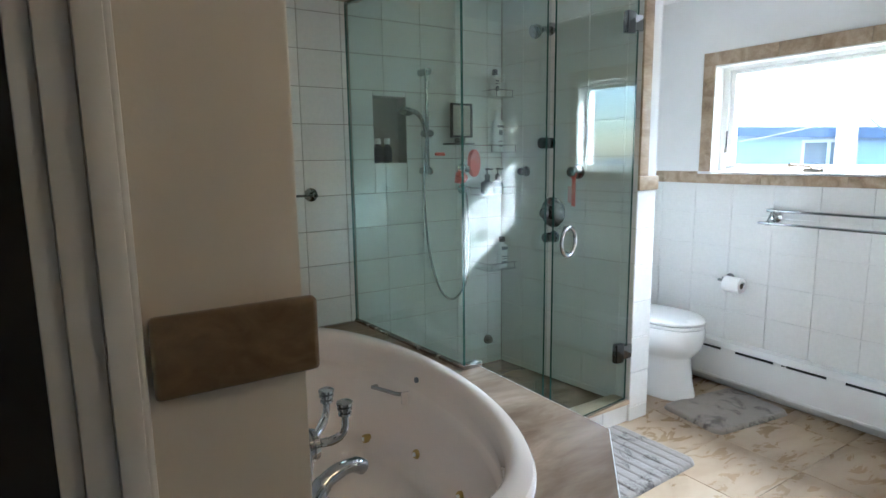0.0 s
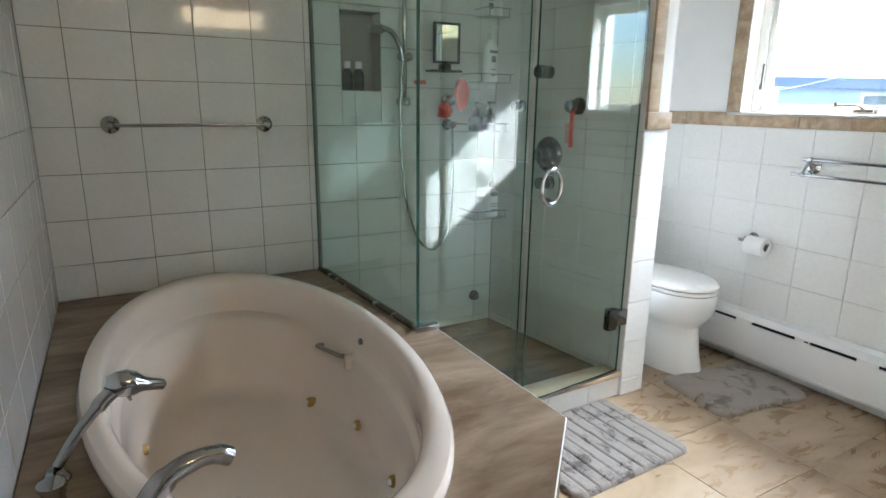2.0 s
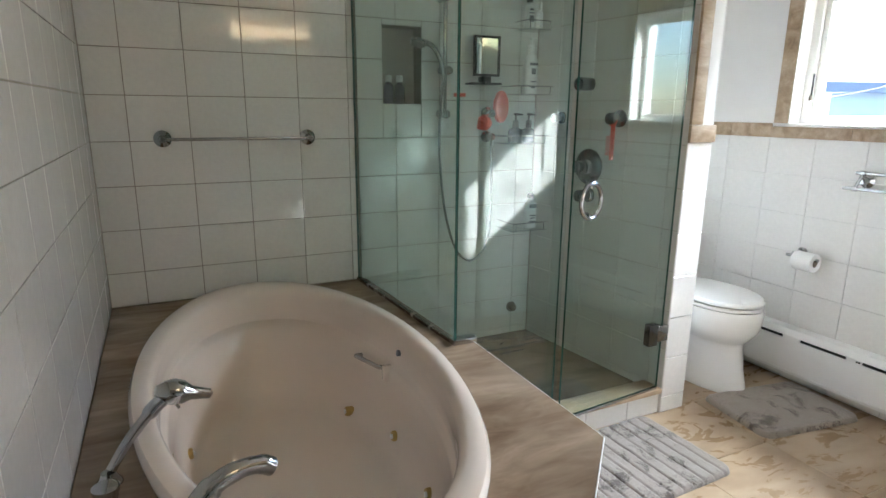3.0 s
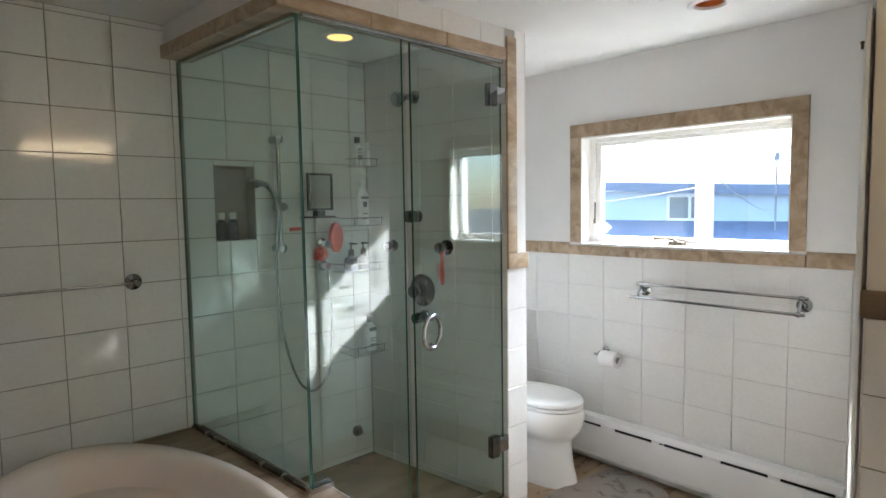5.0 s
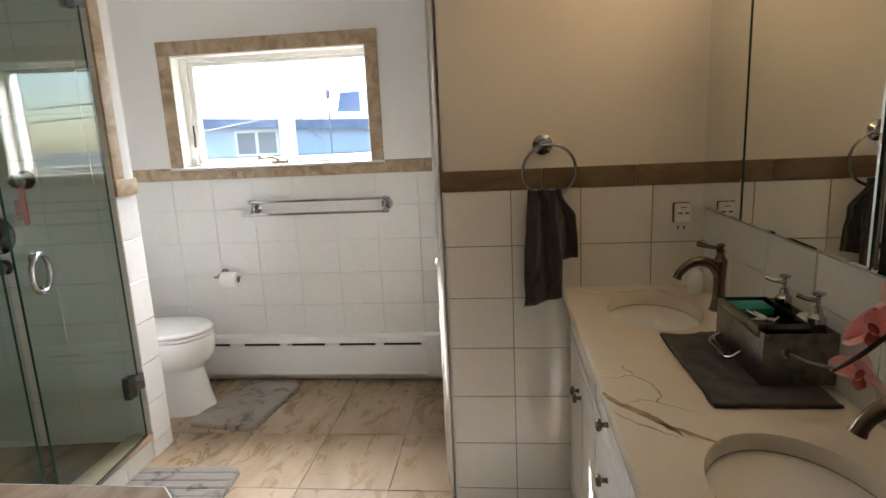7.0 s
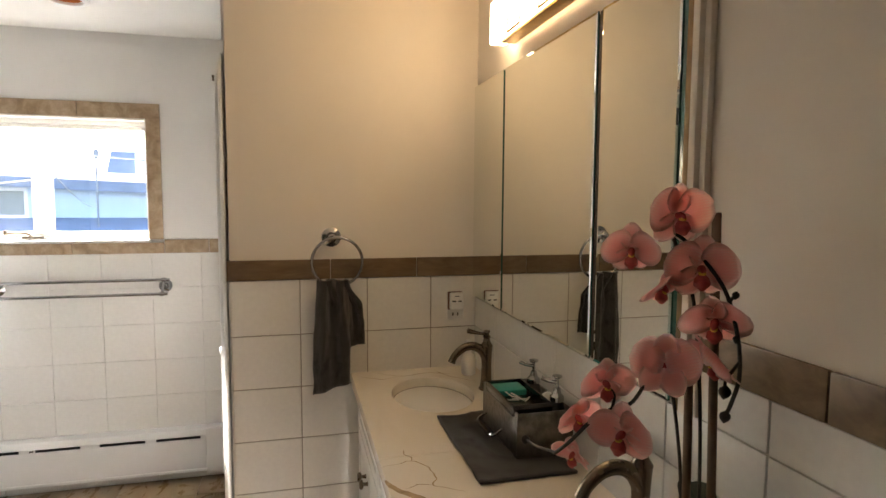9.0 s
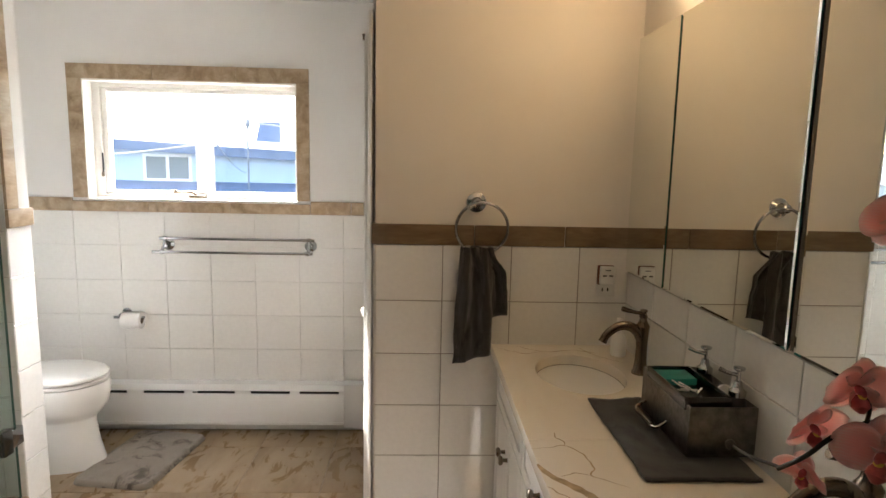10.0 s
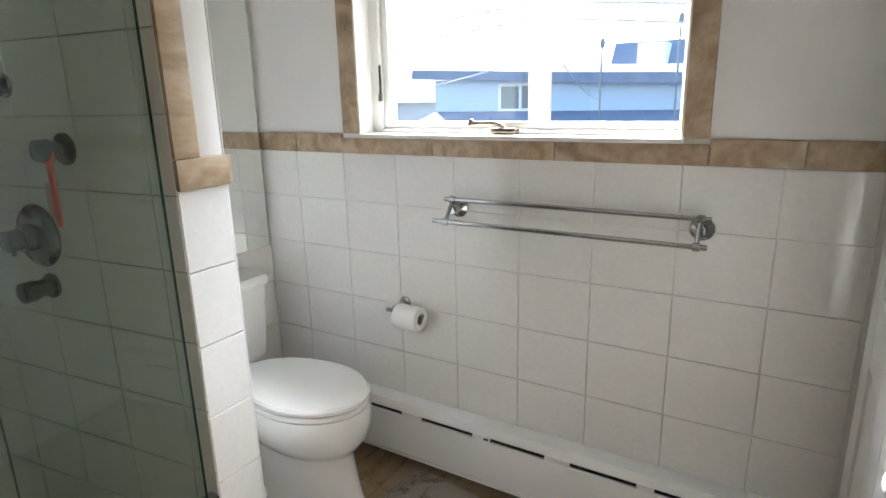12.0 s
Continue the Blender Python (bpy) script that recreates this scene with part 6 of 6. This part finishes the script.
# ---------------------------------------------------------------- outside
solid("ground", B(6.0, -400, -3.4, 900, 500, -3.2), GROUND, "pale ground far below the window", "ground", "structure")
HXX = 22.0
hs_ = thing("blue_house", (HXX, 8.5, -3.2), "long pale blue house with a dark roof edge", "house")
part("wall", B(HXX, 2.0, -3.2, HXX + 8, 13.7, 2.05), HOUSEBLUE, hs_, "pale blue siding")
bm = bmesh.new()
rings(bm, [[Vector((HXX - 0.5, y, a)), Vector((HXX - 0.5, y, a + 0.32)), Vector((HXX + 4, y, a + 0.7)), Vector((HXX + 8.5, y, a + 0.3)), Vector((HXX + 8.5, y, a))] for y, a in ((1.6, 1.55), (8.0, 1.80), (14.4, 2.12))])
part("roof", bm, ROOF, hs_, "slate blue roof edge")
bm = bmesh.new()
rings(bm, [[Vector((HXX - 3.2, y, 0.05)), Vector((HXX - 3.2, y, 0.22)), Vector((HXX - 0.01, y, 0.93)), Vector((HXX - 0.01, y, 0.05))] for y in (2.0, 13.7)])
part("porch_roof", bm, ROOF, hs_, "dark blue lower roof")
w_ = part("window", B(HXX - 0.04, 9.45, 0.93, HXX + 0.0, 11.1, 1.86), HOUSEWHITE, hs_, "white framed window")
for a, b in ((9.55, 10.2), (10.32, 10.98)):
    part("pane", B(HXX - 0.06, a, 1.02, HXX - 0.041, b, 1.76), painted("grey_far_pane", (0.14, 0.17, 0.19), 0.15), w_)
hs2 = thing("far_house", (40, 9.5, -3.2), "distant blue roofed house with a white dormer", "house")
part("wall", B(36, 6.2, -3.2, 44, 10.6, 2.4), HOUSEWHITE, hs2)
bm = bmesh.new()
rings(bm, [[Vector((35.7, y, 2.4)), Vector((37.0, y, 4.1)), Vector((44, y, 4.1)), Vector((44.5, y, 2.4))] for y in (5.8, 11.2)])
part("roof", bm, ROOF, hs2)
part("dormer", B(35.3, 8.2, 2.5, 37.5, 9.6, 3.9, 0.02), HOUSEWHITE, hs2)
hs3 = thing("low_house", (30, 21, -3.2), "low pale house behind a blue one", "house")
part("wall", B(30, 16.0, -3.2, 38, 30.0, 1.2), painted("pale_grey_siding", (0.45, 0.46, 0.47), 0.8), hs3)
bm = bmesh.new()
rings(bm, [[Vector((29.6, y, 1.2)), Vector((34, y, 2.9)), Vector((38.4, y, 1.2))] for y in (15.8, 30.2)])
part("roof", bm, ROOF, hs3)

pole = thing("utility_pole", (6.72, 3.415, -3.2), "pale weathered utility pole outside the window", "utility pole")
part("shaft", T([(6.72, 3.415, -3.2), (6.72, 3.415, 6.5)], [0.082, 0.068], 24), POLEWOOD, pole)
for z in (1.86, 1.92):
    part("nail_plate", B(6.645, 3.385, z, 6.655, 3.41, z + 0.03, 0.002), LABEL, pole)
for x, y, h in ((21.2, 5.1, 3.3), (20.9, 7.2, 2.75)):
    pp = thing("roof_mast", (x, y, -3.2), "thin grey service mast on the house", "mast", "service masts")
    part("tube", T([(x, y, -3.2), (x, y, h)], 0.03, 8), CABLE, pp)
    part("weatherhead", L((x, y, h), (0.2, 0, 1), [(0, 0.05), (0.05, 0.08), (0.2, 0.08), (0.28, 0.04)], 10), CABLE, pp)


def cable(a, b, sag, r=0.008):
    a, b = Vector(a), Vector(b)
    pts = [a + (b - a) * (i / 14) - Vector((0, 0, sag * 4 * (i / 14) * (1 - i / 14))) for i in range(15)]
    solid("overhead_cable", T(pts, r, 6), CABLE, "thin dark overhead service cable", "cable", group="overhead cables")


cable((12, 16, 3.0), (6.72, 3.42, 2.05), 0.25, 0.008)
cable((12, 16, 2.7), (6.72, 3.42, 1.95), 0.25, 0.008)
cable((6.72, 3.42, 2.05), (14, -8, 2.7), 0.3, 0.008)
cable((6.72, 3.42, 1.95), (14, -8, 2.4), 0.3, 0.008)
cable((6.72, 3.42, 2.6), (14, -8, 3.6), 0.25, 0.006)
cable((6.72, 3.42, 2.6), (14, 18, 3.6), 0.25, 0.006)
cable((6.75, 3.45, 1.90), (20.9, 7.2, 1.3), 0.15, 0.007)
cable((6.75, 3.45, 1.72), (21, 16.0, 1.9), 0.2, 0.007)

# ---------------------------------------------------------------- tiles, piece by piece
TILE_MESHES = {}


def tile_mesh(w, h, mat, t=0.006, c=0.0012):
    key = (round(w, 3), round(h, 3), mat.name, t)
    if key not in TILE_MESHES:
        a, b = w / 2, h / 2
        vs, fs = [], []
        for ia, z in ((0, 0), (0, t - c), (c, t)):
            vs += [(-a + ia, -b + ia, z), (a - ia, -b + ia, z), (a - ia, b - ia, z), (-a + ia, b - ia, z)]
        for k in (0, 4):
            for i in range(4):
                fs.append((k + i, k + (i + 1) % 4, k + 4 + (i + 1) % 4, k + 4 + i))
        fs.append((8, 9, 10, 11))
        me = bpy.data.meshes.new("tile")
        me.from_pydata(vs, [], fs)
        me.materials.append(mat)
        TILE_MESHES[key] = me
    return TILE_MESHES[key]


trng = random.Random(9)


def lay(parent, frame_m, us, vs, mat=TILE, gap=0.0032, holes=(), t=0.006, name="tile", tilt=0.0012):
    """Tiles between the joints us and vs of a plane; frame_m takes (u, v, 0) into the world with z outwards."""
    for u0, u1 in zip(us, us[1:]):
        for v0, v1 in zip(vs, vs[1:]):
            rects = [(u0, v0, u1, v1)]
            for a0, b0, a1, b1 in holes:
                out = []
                for x0, y0, x1, y1 in rects:
                    if x1 <= a0 or x0 >= a1 or y1 <= b0 or y0 >= b1:
                        out.append((x0, y0, x1, y1))
                        continue
                    if x0 < a0:
                        out.append((x0, y0, a0, y1))
                    if x1 > a1:
                        out.append((a1, y0, x1, y1))
                    xa, xb = max(x0, a0), min(x1, a1)
                    if y0 < b0:
                        out.append((xa, y0, xb, b0))
                    if y1 > b1:
                        out.append((xa, b1, xb, y1))
                rects = out
            for x0, y0, x1, y1 in rects:
                if x1 - x0 < 0.012 or y1 - y0 < 0.012:
                    continue
                ob = new(name, tile_mesh(x1 - x0 - gap, y1 - y0 - gap, mat, t))
                ob.parent = parent
                m = frame_m @ Matrix.Translation(((x0 + x1) / 2, (y0 + y1) / 2, -0.001 + trng.uniform(-0.0003, 0.0003)))
                m = m @ Euler((trng.uniform(-tilt, tilt), trng.uniform(-tilt, tilt), 0)).to_matrix().to_4x4()
                ob.matrix_local = Matrix.Translation(-parent.location) @ m


def grid(a, b, start, step):
    """Joints from a to b, through start, step apart."""
    k = math.ceil((a - start) / step)
    out = [a]
    while start + k * step < b - 0.01:
        if start + k * step > a + 0.01:
            out.append(start + k * step)
        k += 1
    return out + [b]


def plane(origin, u, v):
    u, v = Vector(u), Vector(v)
    n = u.cross(v)
    return Matrix(((u.x, v.x, n.x, origin[0]), (u.y, v.y, n.y, origin[1]), (u.z, v.z, n.z, origin[2]), (0, 0, 0, 1)))


# tub and shower back wall, seen from the south
lay(wall_north, plane((0, NORTH + TH, 0), (1, 0, 0), (0, 0, 1)), grid(TUBWEST, 2.672, 1.929, 0.2382), grid(DECK + 0.002, CEILING - 0.002, 0.6985, 0.1893))
lay(wall_north, plane((0, NORTH + TH, 0), (1, 0, 0), (0, 0, 1)), grid(2.690, 3.729, 2.890, 0.2415), grid(PAN, CEILING - 0.002, 0.6985, 0.1893), holes=((NX0, NZ0, NX1, NZ1),))
# tub side wall, seen from the east
lay(wall_tub_west, plane((TUBWEST - TH, 0, 0), (0, 1, 0), (0, 0, 1)), grid(1.864, NORTH - 0.001, 4.0, 0.2415), grid(DECK + 0.002, CEILING - 0.002, 0.6985, 0.1893))
# window wall below the rail, seen from the west
lay(wall_east, plane((EAST + TH, 0, 0), (0, -1, 0), (0, 0, 1)), [-y for y in reversed(grid(CLOSET + 0.04, ALCOVE, 2.193, 0.2500))], grid(0.0, RAIL0, 0.690, 0.2000), gap=0.0017, tilt=0.0006)
# vanity side wall below the rail
lay(wall_side, plane((SIDE - 0.001, 0, 0), (0, -1, 0), (0, 0, 1)), [-y for y in reversed(grid(SOUTH + 0.001, SIDE_END - 0.001, 1.1725, 0.2500))], grid(0.0, RAIL0, 0.671, 0.2000), t=0.005)
part("grout_bed", B(SIDE - 0.0028, SOUTH + 0.003, 0.001, SIDE - 0.0003, SIDE_END - 0.003, RAIL0 - 0.001), GROUT, wall_side, "grey grout bed")
# wall end beside the closet
lay(wall_side, plane((0, SIDE_END + 0.001, 0), (-1, 0, 0), (0, 0, 1)), [-3.598, -3.553], grid(0.0, RAIL0, 0.671, 0.2000), t=0.005)
# below the mirror and along the south wall
lay(wall_south, plane((0, SOUTH + 0.0015, 0), (-1, 0, 0), (0, 0, 1)), [-x for x in reversed(grid(0.36, SIDE - 0.002, 2.30, 0.2500))], grid(0.0, 1.190, 0.671, 0.2000), t=0.005)
lay(wall_south, plane((0, SOUTH + 0.0015, 0), (-1, 0, 0), (0, 0, 1)), [-x for x in reversed(grid(0.36, 2.205, 2.30, 0.2500))], [1.190, RAIL0], t=0.005)
# wall behind the toilet
lay(wall_alcove, plane((0, ALCOVE + TH, 0), (1, 0, 0), (0, 0, 1)), grid(3.995, EAST, 4.26, 0.2500), grid(0.0, RAIL0, 0.690, 0.2000))
# shower side of the partition
sv = Vector((0.117, -1, 0)).normalized()
o = Vector((shower_east(3.166) + TH, 3.166, 0))
lay(wall_shower, plane(o, sv, (0, 0, 1)), [-y for y in reversed(grid(0.0, 0.985, 0.085, 0.2415))], grid(0.0, CEILING - 0.002, 0.6985, 0.1893))
# partition end and its toilet side
lay(wall_shower, plane((0, 3.1715, 0), (1, 0, 0), (0, 0, 1)), [3.846, 3.989], grid(0.0, RAIL0, 0.676, 0.1985), t=0.008)
lay(wall_shower, plane((3.991, 0, 0), (0, 1, 0), (0, 0, 1)), grid(3.166, ALCOVE, 3.30, 0.2258), grid(0.0, RAIL0, 0.676, 0.1985))
# kerb front
lay(curb, plane((0, 3.1795, 0), (1, 0, 0), (0, 0, 1)), grid(2.76, 3.840, 3.645, 0.2415), [0.0, 0.104])
# header face
lay(hd, plane((0, 3.1695, 0), (1, 0, 0), (0, 0, 1)), grid(2.70, 3.835, 2.95, 0.2415), [2.336, CEILING - 0.001], t=0.004)
# floor
lay(floor, plane((0, 0, -0.0055), (1, 0, 0), (0, 1, 0)), grid(0.36, EAST, 4.085, 0.462), grid(SOUTH + 0.01, ALCOVE, 2.375, 0.405), FLOORSTONE, 0.002, (), 0.006, "floor_tile", 0.0004)
